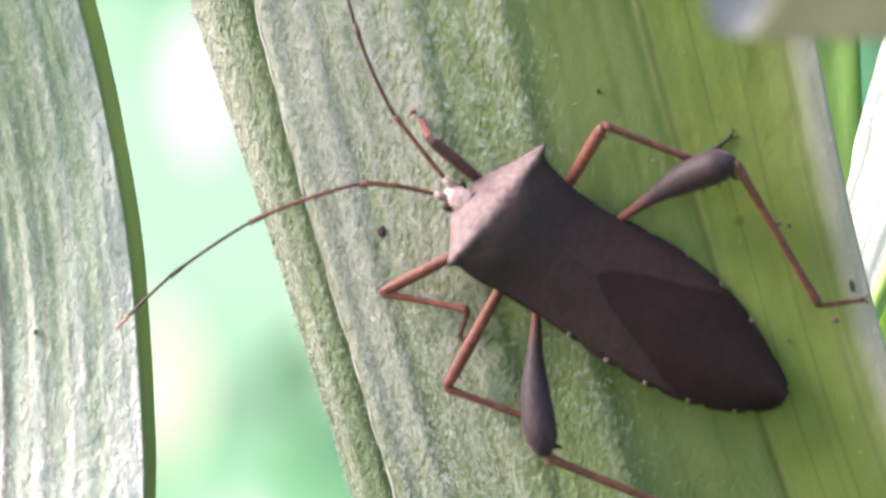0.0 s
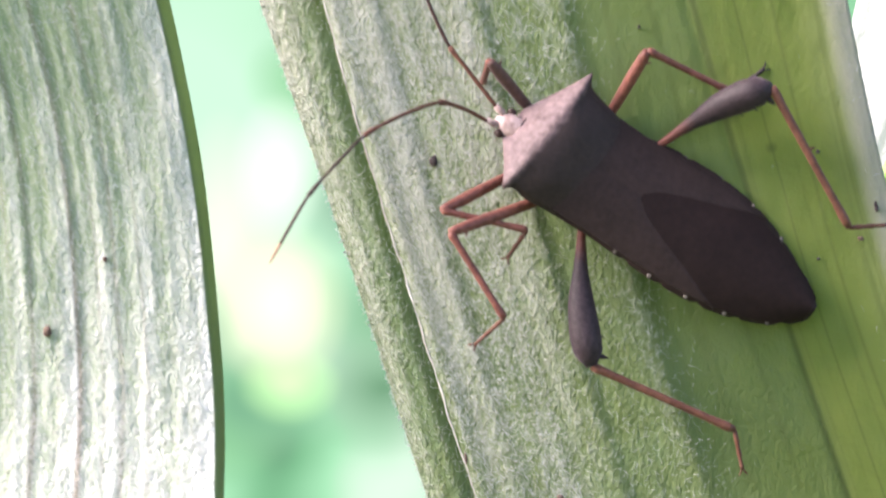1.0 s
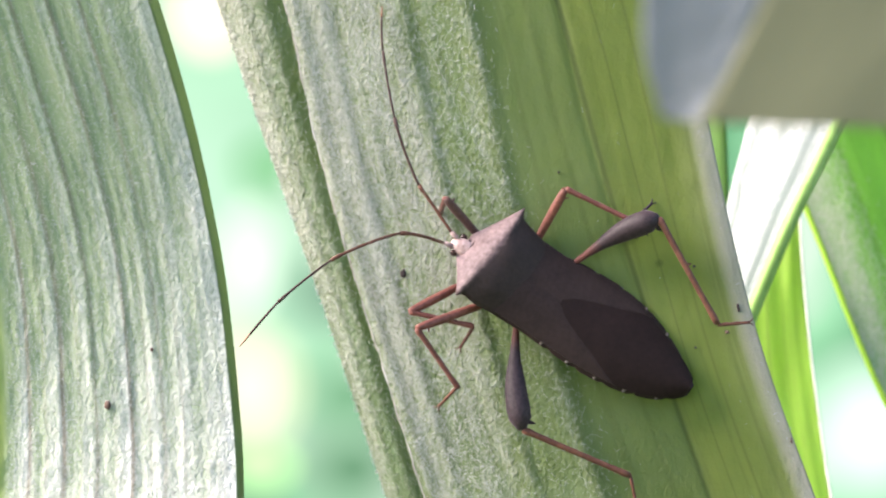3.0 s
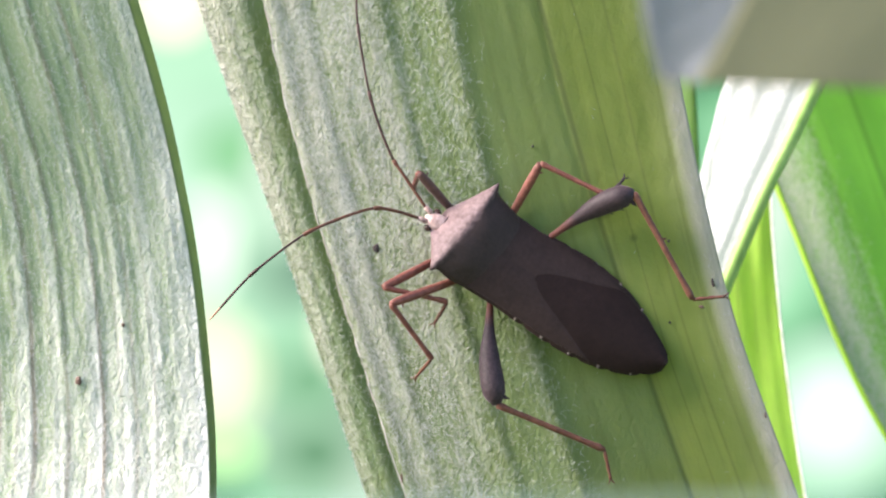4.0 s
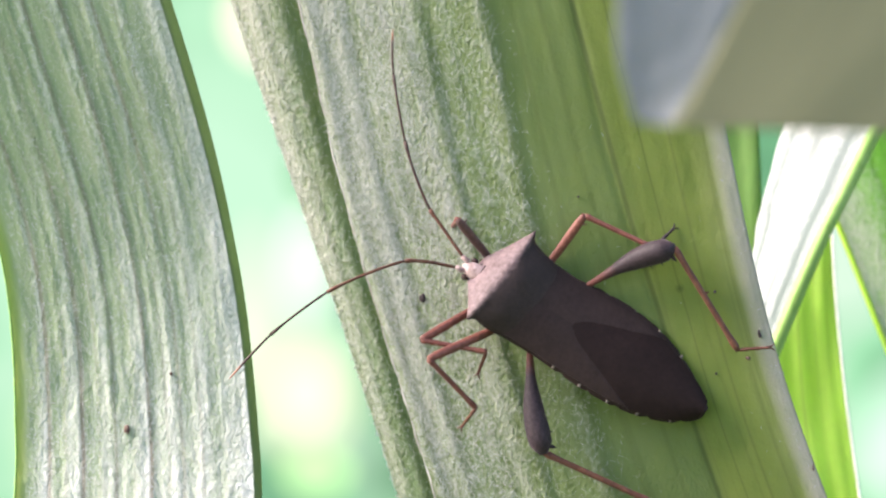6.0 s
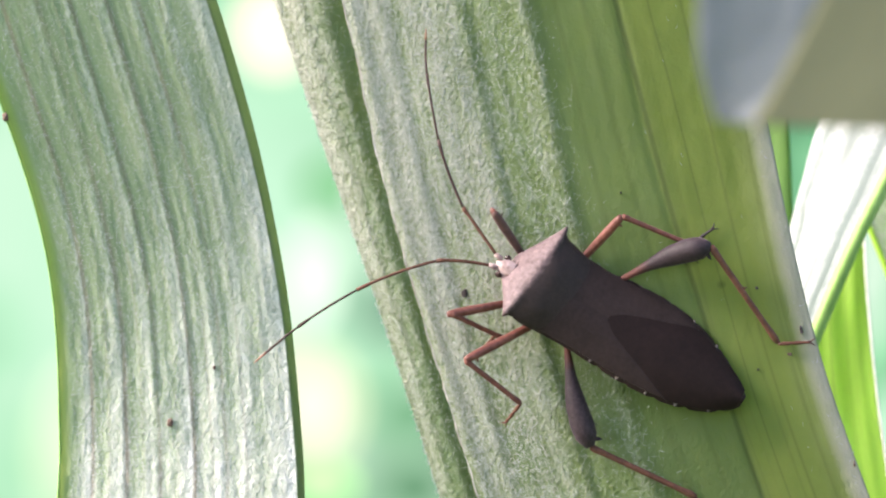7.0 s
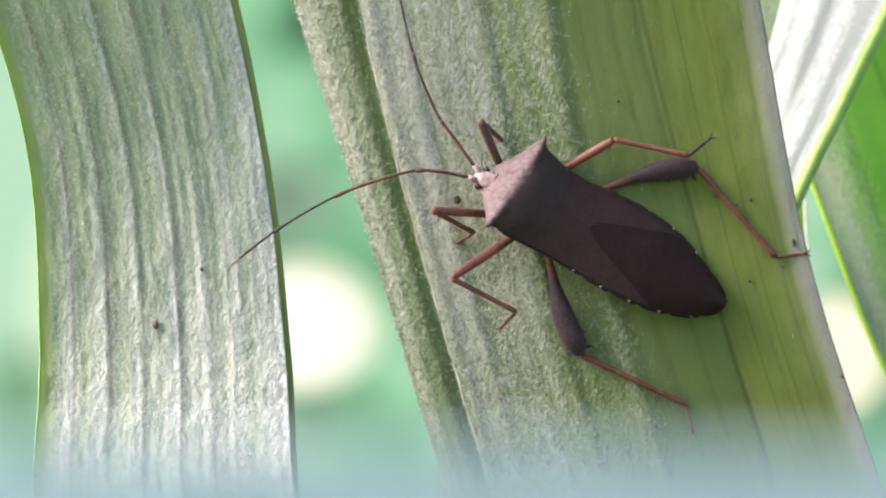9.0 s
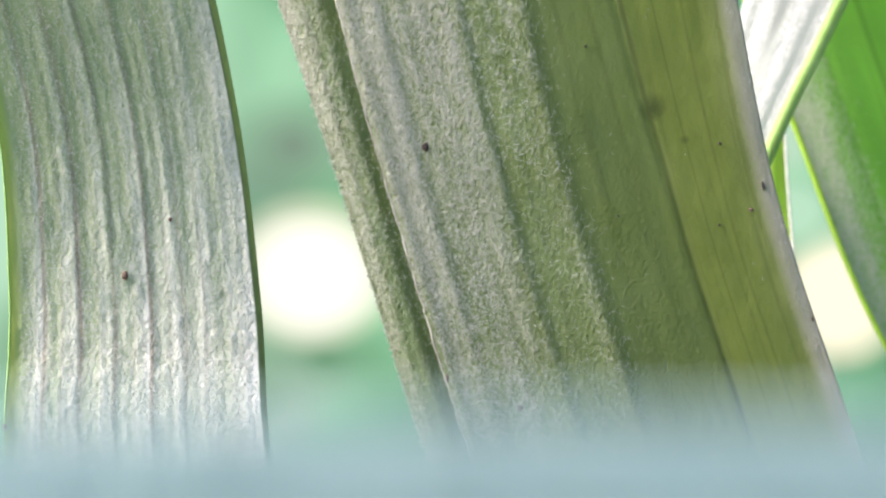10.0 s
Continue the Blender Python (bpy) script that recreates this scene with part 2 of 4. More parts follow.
# Bluish grey: the leaf end's lit edge, put into a colour of its own.
DRY_LIT_FOLD = leaf_material("dry_lit_fold", (0.215, 0.225, 0.245), (0.215, 0.225, 0.24), (0.215, 0.225, 0.23), through=0.25, hairy=0.9, dense=0.5, relief=0.0002)
BLUE_HAZE = leaf_material("haze_sheet", (0.35, 0.50, 0.53), (0.30, 0.45, 0.48), (0.35, 0.50, 0.50), through=0.3, rough=0.5)
HAIR = hide_material("leaf_down", (0.56, 0.54, 0.495), (0.84, 0.805, 0.765), scale=900, sheen=0.3)
# Pale so that the lit line on the fold's edge is in the colour.
FOLD_EDGE = hide_material("fold_edge", (0.38, 0.31, 0.28), (0.78, 0.73, 0.68), scale=500, sheen=0.1)
PLAIN_MARGIN = hide_material("lime_margin", (0.19, 0.34, 0.07), (0.30, 0.47, 0.14), scale=700, rough=0.45, sheen=0.1)
SPECK = hide_material("frass", (0.020, 0.014, 0.014), (0.07, 0.05, 0.05), scale=4000, rough=0.8)
SCAR = hide_material("scar", (0.10, 0.055, 0.045), (0.24, 0.16, 0.12), scale=3000, rough=0.8)
BACK = hide_material("brown_cuticle", (0.0203, 0.0111, 0.0106), (0.0358, 0.0204, 0.0193), relief=0.00010, sheen=0.03, spec=0.18)
MEMBRANE = hide_material("dark_membrane", (0.0140, 0.0070, 0.0067), (0.0225, 0.0114, 0.0108), rough=0.6, sheen=0.0, spec=0.13)
HEAD = hide_material("downy_head", (0.14, 0.062, 0.058), (0.60, 0.43, 0.41), scale=1700, sheen=0.5)
EYE = hide_material("eye", (0.020, 0.009, 0.008), (0.06, 0.025, 0.02), rough=0.25)
RED_LEG = hide_material("red_leg", (0.115, 0.035, 0.028), (0.26, 0.088, 0.066), scale=2400, rough=0.45, sheen=0.10)
DARK_LEG = hide_material("dark_leg", (0.013, 0.0072, 0.0098), (0.046, 0.0265, 0.033), scale=2600, relief=0.00012, rough=0.6)
BROWN_LEG = hide_material("brown_leg", (0.078, 0.027, 0.018), (0.195, 0.074, 0.047), scale=2400, rough=0.5, sheen=0.1)
DUSKY_LEG = hide_material("dusky_leg", (0.055, 0.026, 0.023), (0.13, 0.060, 0.052), scale=2400, rough=0.5)
ANTENNA = hide_material("antenna", (0.026, 0.012, 0.010), (0.085, 0.038, 0.030), rough=0.5)
ANTENNA_TIP = hide_material("antenna_tip", (0.30, 0.13, 0.08), (0.50, 0.26, 0.17), rough=0.5)
PALE_SPOT = hide_material("pale_spot", (0.105, 0.08, 0.07), (0.22, 0.175, 0.15), rough=0.6)


def thigh_material():
    """Swollen thigh: red at its thin base, purplish dark beyond; along x."""
    n = Nodes("purple_thigh")
    obj = n.coords("Object")
    pits = n.noise(obj, 2600, 4.0, 0.65)
    x = n.math("MULTIPLY", n.node("SeparateXYZ", Vector=obj).outputs[0], 100.0)
    dark = n.mix(n.steps(pits, (0.36, 0.0), (0.66, 1.0)), (0.0185, 0.0101, 0.0129), (0.044, 0.0259, 0.0325))
    red = n.mix(pits, (0.085, 0.024, 0.020), (0.21, 0.066, 0.050))
    col = n.mix(n.steps(n.math("ADD", x, n.math("MULTIPLY", pits, 0.08)), (0.20, 1.0), (0.42, 0.0)), dark, red)
    p = n.node("BsdfPrincipled", Base_Color=col, Roughness=0.6, Normal=n.bump(pits, 0.7, 0.00008))
    p.inputs["Sheen Weight"].default_value = 0.15
    p.inputs["Sheen Tint"].default_value = (1.0, 0.75, 0.9, 1)
    p.inputs["Specular IOR Level"].default_value = 0.3
    return n.done(p.outputs[0])


THIGH = thigh_material()
RED_BACK = hide_material("red_abdomen", (0.17, 0.016, 0.013), (0.32, 0.042, 0.032), rough=0.4)


def shield_material():
    """Shoulder shield: grainy brown; towards its front pale pinkish down, with sunlight put into that colour."""
    n = Nodes("grainy_shield")
    obj = n.coords("Object")
    pits = n.noise(obj, 2600, 4.0, 0.65)
    blot = n.noise(obj, 420, 3.0)
    grain = n.steps(n.math("ADD", n.math("MULTIPLY", pits, 0.6), n.math("MULTIPLY", blot, 0.4)), (0.36, 0.0), (0.66, 1.0))
    brown = n.mix(grain, (0.0200, 0.0107, 0.0102), (0.0356, 0.0199, 0.0188))
    downy_lit = n.mix(grain, (0.12, 0.076, 0.078), (0.28, 0.187, 0.194))
    place = n.node("SeparateXYZ", Vector=obj)
    # Slanted by y: the left shoulder's shade is put in as well.
    x = n.math("SUBTRACT", n.math("MULTIPLY", place.outputs[0], 100.0), n.math("MULTIPLY", place.outputs[1], 12.0))
    x = n.math("ADD", x, n.math("MULTIPLY", blot, 0.16))
    col = n.mix(n.steps(x, (0.92, 0.0), (1.10, 1.0)), brown, downy_lit)
    p = n.node("BsdfPrincipled", Base_Color=col, Roughness=0.6, Normal=n.bump(pits, 0.7, 0.00010))
    p.inputs["Sheen Weight"].default_value = 0.05
    p.inputs["Sheen Tint"].default_value = (1.0, 0.80, 0.84, 1)
    p.inputs["Specular IOR Level"].default_value = 0.3
    return n.done(p.outputs[0])


PRONOTUM = shield_material()


def ground_material():
    n = Nodes("leaf_litter")
    obj = n.coords("Object")
    col = n.steps(n.noise(obj, 9, 5.0), (0.3, (0.03, 0.05, 0.015)), (0.55, (0.06, 0.11, 0.03)), (0.75, (0.12, 0.10, 0.05)))
    p = n.node("BsdfPrincipled", Base_Color=col, Roughness=0.9, Normal=n.bump(n.noise(obj, 60, 4.0), 0.6, 0.02))
    return n.done(p.outputs[0])


def backdrop_material():
    """Far garden on a glowing sheet, its light and blur painted in: greens with gaps of sky."""
    n = Nodes("far_garden")
    geo = n.tree.nodes.new("ShaderNodeNewGeometry")
    pos = geo.outputs["Position"]
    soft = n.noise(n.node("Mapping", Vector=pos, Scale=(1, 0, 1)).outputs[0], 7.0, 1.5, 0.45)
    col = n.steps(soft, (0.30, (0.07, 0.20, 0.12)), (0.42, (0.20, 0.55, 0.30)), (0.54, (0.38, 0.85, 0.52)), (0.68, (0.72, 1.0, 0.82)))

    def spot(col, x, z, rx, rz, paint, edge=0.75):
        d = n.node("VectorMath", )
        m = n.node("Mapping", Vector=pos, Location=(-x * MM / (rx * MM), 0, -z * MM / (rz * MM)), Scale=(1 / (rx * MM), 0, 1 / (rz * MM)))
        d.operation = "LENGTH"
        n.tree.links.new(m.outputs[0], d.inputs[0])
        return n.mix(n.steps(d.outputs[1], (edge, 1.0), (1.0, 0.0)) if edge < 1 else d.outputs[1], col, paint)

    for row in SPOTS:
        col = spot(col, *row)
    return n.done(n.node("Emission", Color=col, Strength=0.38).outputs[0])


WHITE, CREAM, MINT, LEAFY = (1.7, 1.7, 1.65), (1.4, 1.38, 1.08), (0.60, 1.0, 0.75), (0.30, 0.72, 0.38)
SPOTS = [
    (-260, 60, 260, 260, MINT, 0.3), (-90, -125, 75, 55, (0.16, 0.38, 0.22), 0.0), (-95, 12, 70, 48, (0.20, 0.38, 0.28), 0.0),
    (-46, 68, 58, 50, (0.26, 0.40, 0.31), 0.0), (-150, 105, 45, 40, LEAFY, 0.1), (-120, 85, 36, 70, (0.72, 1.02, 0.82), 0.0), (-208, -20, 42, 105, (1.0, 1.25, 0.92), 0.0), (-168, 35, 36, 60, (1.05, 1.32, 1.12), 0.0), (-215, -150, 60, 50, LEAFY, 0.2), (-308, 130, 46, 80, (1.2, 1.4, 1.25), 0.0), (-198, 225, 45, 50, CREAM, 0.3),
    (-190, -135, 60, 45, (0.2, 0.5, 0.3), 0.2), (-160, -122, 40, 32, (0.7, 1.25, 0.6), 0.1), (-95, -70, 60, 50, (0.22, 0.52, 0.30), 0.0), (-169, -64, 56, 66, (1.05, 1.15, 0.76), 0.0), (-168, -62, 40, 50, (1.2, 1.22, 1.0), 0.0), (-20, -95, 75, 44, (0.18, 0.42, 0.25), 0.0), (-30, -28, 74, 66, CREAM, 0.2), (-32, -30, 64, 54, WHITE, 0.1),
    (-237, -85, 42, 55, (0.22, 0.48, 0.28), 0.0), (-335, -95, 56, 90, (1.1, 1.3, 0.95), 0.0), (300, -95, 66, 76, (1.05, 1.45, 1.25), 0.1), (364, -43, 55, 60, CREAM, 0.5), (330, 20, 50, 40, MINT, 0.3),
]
GARDEN, LITTER = backdrop_material(), ground_material()


# building helpers -----------------------------------------------------------
def mesh_of(bm, name, material, smooth=True):
    me = bpy.data.meshes.new(name)
    bm.normal_update()
    bm.to_mesh(me)
    bm.free()
    me.materials.append(material)
    if smooth:
        me.polygons.foreach_set("use_smooth", [True] * len(me.polygons))
    return me


def part(name, bm, material, parent=None, label="", smooth=True):
    ob = new(name, mesh_of(bm, name, material, smooth))
    ob.parent = parent
    if label:
        tagged(ob, label)
    return ob


def spline(points, t):
    """Catmull-Rom through evenly spaced points; t from 0 to 1."""
    pts = [Vector(p) for p in points]
    k = min(max(t, 0.0), 0.99999) * (len(pts) - 1)
    i, f = int(k), k - int(k)
    a, b, c, d = pts[max(i - 1, 0)], pts[i], pts[i + 1], pts[min(i + 2, len(pts) - 1)]
    return 0.5 * (2 * b + (c - a) * f + (2 * a - 5 * b + 4 * c - d) * f * f + (3 * b - a - 3 * c + d) * f ** 3)


def ease(x, rows):
    return float(np.interp(x, [r[0] for r in rows], [r[1] for r in rows]))


def blade(bm, left, right, relief, across, along, thick=0.35, crease=None):
    """A strap leaf between two edge lines (mm), front face first; relief(s, t) lifts the face towards the front.
    crease: a mark across the leaf and the share of the width, by t, at which it lies. Returns the grid of front points."""
    uv = bm.loops.layers.uv.new("UVMap")
    front, back, marks = [], [], {}
    length, last = 0.0, None
    for j in range(along + 1):
        t = j / along
        a, b = spline(left, t), spline(right, t)
        mid = (a + b) / 2
        if last is not None:
            length += (mid - last).length
        last = mid
        a2, b2 = spline(left, min(t + 0.01, 1)), spline(right, min(t + 0.01, 1))
        a1, b1 = spline(left, max(t - 0.01, 0)), spline(right, max(t - 0.01, 0))
        normal = (b - a).cross((a2 + b2) - (a1 + b1))
        normal = normal.normalized() if normal.length > 1e-9 else Vector((0, -1, 0))
        if normal.y > 0:
            normal = -normal
        fr, bk = [], []
        for i in range(across + 1):
            s = i / across
            w = s
            if crease:
                mark, lies = crease[0], ease(t, crease[1])
                w = s * lies / mark if s < mark else lies + (s - mark) * (1 - lies) / (1 - mark)
            p = a.lerp(b, w) + normal * relief(s, t)
            rimmed = min(1.0, 12 * s, 12 * (1 - s))
            fr.append(bm.verts.new(p * MM))
            bk.append(bm.verts.new((p - normal * thick * (0.25 + 0.75 * rimmed)) * MM))
            marks[fr[-1]] = marks[bk[-1]] = (s, length / 10)
        front.append(fr), back.append(bk)
    faces = []
    for j in range(along):
        for i in range(across):
            faces.append(bm.faces.new((front[j][i], front[j][i + 1], front[j + 1][i + 1], front[j + 1][i])))
            faces.append(bm.faces.new((back[j][i], back[j + 1][i], back[j + 1][i + 1], back[j][i + 1])))
        faces.append(bm.faces.new((front[j][0], front[j + 1][0], back[j + 1][0], back[j][0])))
        faces.append(bm.faces.new((front[j][across], back[j][across], back[j + 1][across], front[j + 1][across])))
    for j in (0, along):
        for i in range(across):
            faces.append(bm.faces.new((front[j][i], back[j][i], back[j][i + 1], front[j][i + 1])))
    for face in faces:
        for loop in face.loops:
            loop[uv].uv = marks[loop.vert]
    bmesh.ops.recalc_face_normals(bm, faces=bm.faces)
    return [[v.co.copy() for v in row] for row in front]


def bumps(rows):
    """A relief across a leaf from (place, height) rows, eased between them."""
    def at(s):
        for (a, ha), (b, hb) in zip(rows, rows[1:]):
            if s <= b:
                f = (s - a) / (b - a) if b > a else 1.0
                return ha + (hb - ha) * f * f * (3 - 2 * f)
        return rows[-1][1]
    return at


def tube(bm, points, radii, sides=10):
    """A round tapered tube through points (mm)."""
    rings = []
    pts = [Vector(p) for p in points]
    for i, p in enumerate(pts):
        d = (pts[min(i + 1, len(pts) - 1)] - pts[max(i - 1, 0)]).normalized()
        u = d.cross(Vector((0.13, 0.31, 0.94))).normalized()
        w = d.cross(u)
        rings.append([bm.verts.new((p + (u * math.cos(2 * math.pi * k / sides) + w * math.sin(2 * math.pi * k / sides)) * radii[i]) * MM) for k in range(sides)])
    for a, b in zip(rings, rings[1:]):
        for k in range(sides):
            bm.faces.new((a[k], a[(k + 1) % sides], b[(k + 1) % sides], b[k]))
    bm.faces.new(rings[0][::-1]), bm.faces.new(rings[-1])
    return rings


def lump(bm, centre, size, seed=0, rough=0.2, turn=0.0, div=2):
    """An uneven pebble (mm)."""
    made = bmesh.ops.create_icosphere(bm, subdivisions=div, radius=1.0)["verts"]
    spin = Matrix.Rotation(turn, 3, "Y")
    for v in made:
        k = 1 + rough * noise.noise(v.co * 1.7 + Vector((seed, seed * 2.1, 0)))
        q = spin @ Vector((v.co.x * size[0], v.co.y * size[1], v.co.z * size[2])) * k
        v.co = (Vector(centre) + q) * MM
    return made


# ground and distance --------------------------------------------------------
def build_setting():
    bm = bmesh.new()
    bmesh.ops.create_grid(bm, x_segments=60, y_segments=60, size=30)
    for v in bm.verts:
        v.co.z = -0.75 + 0.03 * noise.noise(v.co * 2.0)
    tagged(part("ground", bm, LITTER), "dark leaf litter and low green growth", "ground", kind="structure")
    bm = bmesh.new()
    rows = []
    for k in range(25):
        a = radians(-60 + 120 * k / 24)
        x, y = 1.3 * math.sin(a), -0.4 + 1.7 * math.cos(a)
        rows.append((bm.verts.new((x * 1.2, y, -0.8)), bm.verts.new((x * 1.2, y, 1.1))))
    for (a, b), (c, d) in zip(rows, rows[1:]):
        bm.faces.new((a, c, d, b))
    tagged(part("backdrop", bm, GARDEN), "glowing sheet painted as a blurred bright green garden with gaps of white sky", "backdrop", kind="structure")


build_setting()

# the plane of the broad leaf ------------------------------------------------
LEAF_O, LEAF_N = Vector((0, -1.04, 0)), Vector((-0.0968, -0.9935, -0.0607)).normalized()
LEAF_X = Vector((0.9953, -0.0966, -0.0059)).normalized()
LEAF_Z = LEAF_X.cross(LEAF_N).normalized() * -1
if LEAF_Z.z < 0:
    LEAF_Z = -LEAF_Z


def on_leaf(a, b, h=0.0):
    return LEAF_O + LEAF_X * a + LEAF_Z * b + LEAF_N * h


def down(leaf, grid, count, seed, where, length=(0.2, 0.65), width=0.011, fringe=0):
    """Fine curled hairs standing on a leaf's front face: flat slivers, three sides each."""
    rng = random.Random(seed)
    verts, faces = [], []
    rows, cols = len(grid) - 1, len(grid[0]) - 1
    while count > 0:
        s, t = rng.random(), rng.random()
        if rng.random() > where(s, t):
            count -= 0.2
            continue
        count -= 1
        j, i = min(int(t * rows), rows - 1), min(int(s * cols), cols - 1)
        p = grid[j][i].lerp(grid[j + 1][i + 1], rng.random()) / MM
        a = rng.gauss(0.4, 0.9)
        d = Vector((math.sin(a), -0.25 - 0.3 * rng.random(), math.cos(a))).normalized()
        side = d.cross(Vector((0, -1, 0))).normalized()
        ln, bend = rng.uniform(*length), rng.uniform(-0.3, 0.3)
        w, k = width * rng.uniform(0.6, 1.3), len(verts)
        m = p + d * ln * 0.55 + side * bend * ln * 0.5
        e = p + d * ln * 0.9 + side * bend * ln * 1.3 + Vector((0, 0.08, 0))
        verts += [q * MM for q in (p - side * w, p + side * w, m - side * w * 0.8, m + side * w * 0.8, e)]
        faces += [(k, k + 1, k + 3, k + 2), (k + 2, k + 3, k + 4)]
    for _ in range(fringe):
        j, k = rng.randrange(int(rows * 0.3), int(rows * 0.68)), len(verts)
        p = grid[j][0].lerp(grid[j + 1][0], rng.random()) / MM
        d = Vector((-1, rng.uniform(-0.3, 0.3), rng.gauss(-0.5, 0.7))).normalized() * rng.uniform(0.1, 0.45)
        side = Vector((0, 0, 0.035))
        verts += [q * MM for q in (p - side, p + side, p + d)]
        faces.append((k, k + 1, k + 2))
    me = bpy.data.meshes.new("leaf_hairs")
    me.from_pydata(verts, [], faces)
    me.materials.append(HAIR)
    ob = new("leaf_hairs", me)
    ob.parent = leaf
    return tagged(ob, "fine whitish curled hairs", kind="stuff")


def stick(grid, x, z):
    """The point of a leaf's front face at (x, z), mm."""
    best = min((p for row in grid for p in row), key=lambda p: (p.x - x * MM) ** 2 + (p.z - z * MM) ** 2)
    return best / MM


def fine_pleats(s, t, k, amp):
    return amp * math.sin(k * s * math.pi + 1.3 * math.sin(2.2 * t + 3 * s)) * min(1, 9 * s, 9 * (1 - s))


def build_broad_leaf():
    base = bumps([(0, -5.5), (0.05, -4.1), (0.085, -3.7), (0.127, -3.75), (0.133, -0.1), (0.15, 0.28), (0.175, 0.02), (0.205, 0.26), (0.235, 0.02), (0.30, 0.12), (0.385, 0.42), (0.412, 0.12), (0.47, 0.2),
                  (0.53, 0.52), (0.57, 0.1), (0.64, 0.12), (0.715, 0.04), (0.732, -0.12), (0.75, 0.02), (0.80, 0.08), (0.93, 0.15), (0.975, 0.27), (1.0, 0.15)])

    def relief(s, t):
        moved = 0.036 * ease(t, [(0.42, 0.0), (0.50, 1.0)]) * ease(s, [(0.58, 0.0), (0.68, 1.0), (0.80, 1.0), (0.93, 0.0)])
        return base(s - moved) + fine_pleats(s, t, 46, 0.035 if s < 0.55 else 0.012) + 0.06 * noise.noise(Vector((s * 40, t * 110, 6.0))) + 0.25 * noise.noise(Vector((s * 9, t * 26, 1.0))) * min(1, 20 * abs(s - 0.128))

    left = [(-62, 150), (-47, 110), (-35.6, 70), (-23.8, 31), (-13.2, 0), (-4.95, -25), (8.2, -62), (26, -102), (44, -140)]
    right = [(0, 150), (4, 110), (10.5, 66), (19.4, 29), (25.75, 0), (34.3, -25), (45, -62), (52, -102), (47, -140)]
    bm = bmesh.new()
    grid = blade(bm, [on_leaf(*p) for p in left], [on_leaf(*p) for p in right], relief, 150, 300, 0.4, (0.133, [(0.37, 0.175), (0.40, 0.162), (0.43, 0.141), (0.46, 0.129), (0.5, 0.121), (0.575, 0.116), (0.7, 0.115)]))
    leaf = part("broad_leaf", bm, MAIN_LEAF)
    tagged(leaf, "broad grey-green strap leaf with scurfy pleats, yellow-green where light passes through", "leaf", group="strap leaves")
    bm = bmesh.new()
    line = [grid[j][20] / MM + LEAF_X * 0.16 * noise.noise(Vector((j * 0.37, 3, 0))) for j in range(40, 260)]
    tube(bm, line, [max(0.01, 0.058 + 0.07 * noise.noise(Vector((k * 0.43, 0, 0)))) for k in range(len(line))], 6)
    part("fold_edge", bm, FOLD_EDGE, leaf, "pale thin edge of the fold")
    rng = random.Random(4)
    down(leaf, grid, 100000, 5, lambda s, t: (0.30 < t < 0.66) * (1.0 if 0.135 < s < 0.32 else (0.4 if t < 0.49 else 0.15) if 0.135 < s < 0.5 else 0.18 if s < 0.12 else max(0.02, 0.25 - 2.5 * (s - 0.5)) if s < 0.6 else 0.001 if s < 0.97 else 0.03), fringe=700)
    specks = [(-5.0, 4.1, 0.62, 0.75, SPECK), (8.8, 12.9, 0.22, 0.2, SPECK), (20.6, 4.5, 0.24, 0.26, SPECK), (24.4, 0.9, 0.25, 0.7, SPECK), (-3.6, -15.0, 0.35, 1.3, SCAR),
              (-3.0, -16.6, 0.22, 0.9, SCAR), (11.9, -2.0, 0.18, 0.2, SPECK), (23.6, -1.6, 0.45, 0.3, SCAR), (3.6, -19.0, 0.4, 0.5, SCAR),
              (29.0, -11.0, 0.2, 0.5, SCAR), (20.9, -3.0, 0.2, 0.2, SPECK)]
    for k, (a, b, w, h, m) in enumerate(specks):
        bm = bmesh.new()
        q = on_leaf(a, b)
        lump(bm, stick(grid, q.x, q.z) + LEAF_N * 0.05, (w * 0.5, 0.22 if m is SPECK else 0.05, h * 0.5), k, 0.6, rng.uniform(-0.3, 0.3))
        part("speck" if m is SPECK else "scar", bm, m, leaf, "dark dried dropping" if m is SPECK else "brown scar")
    return leaf


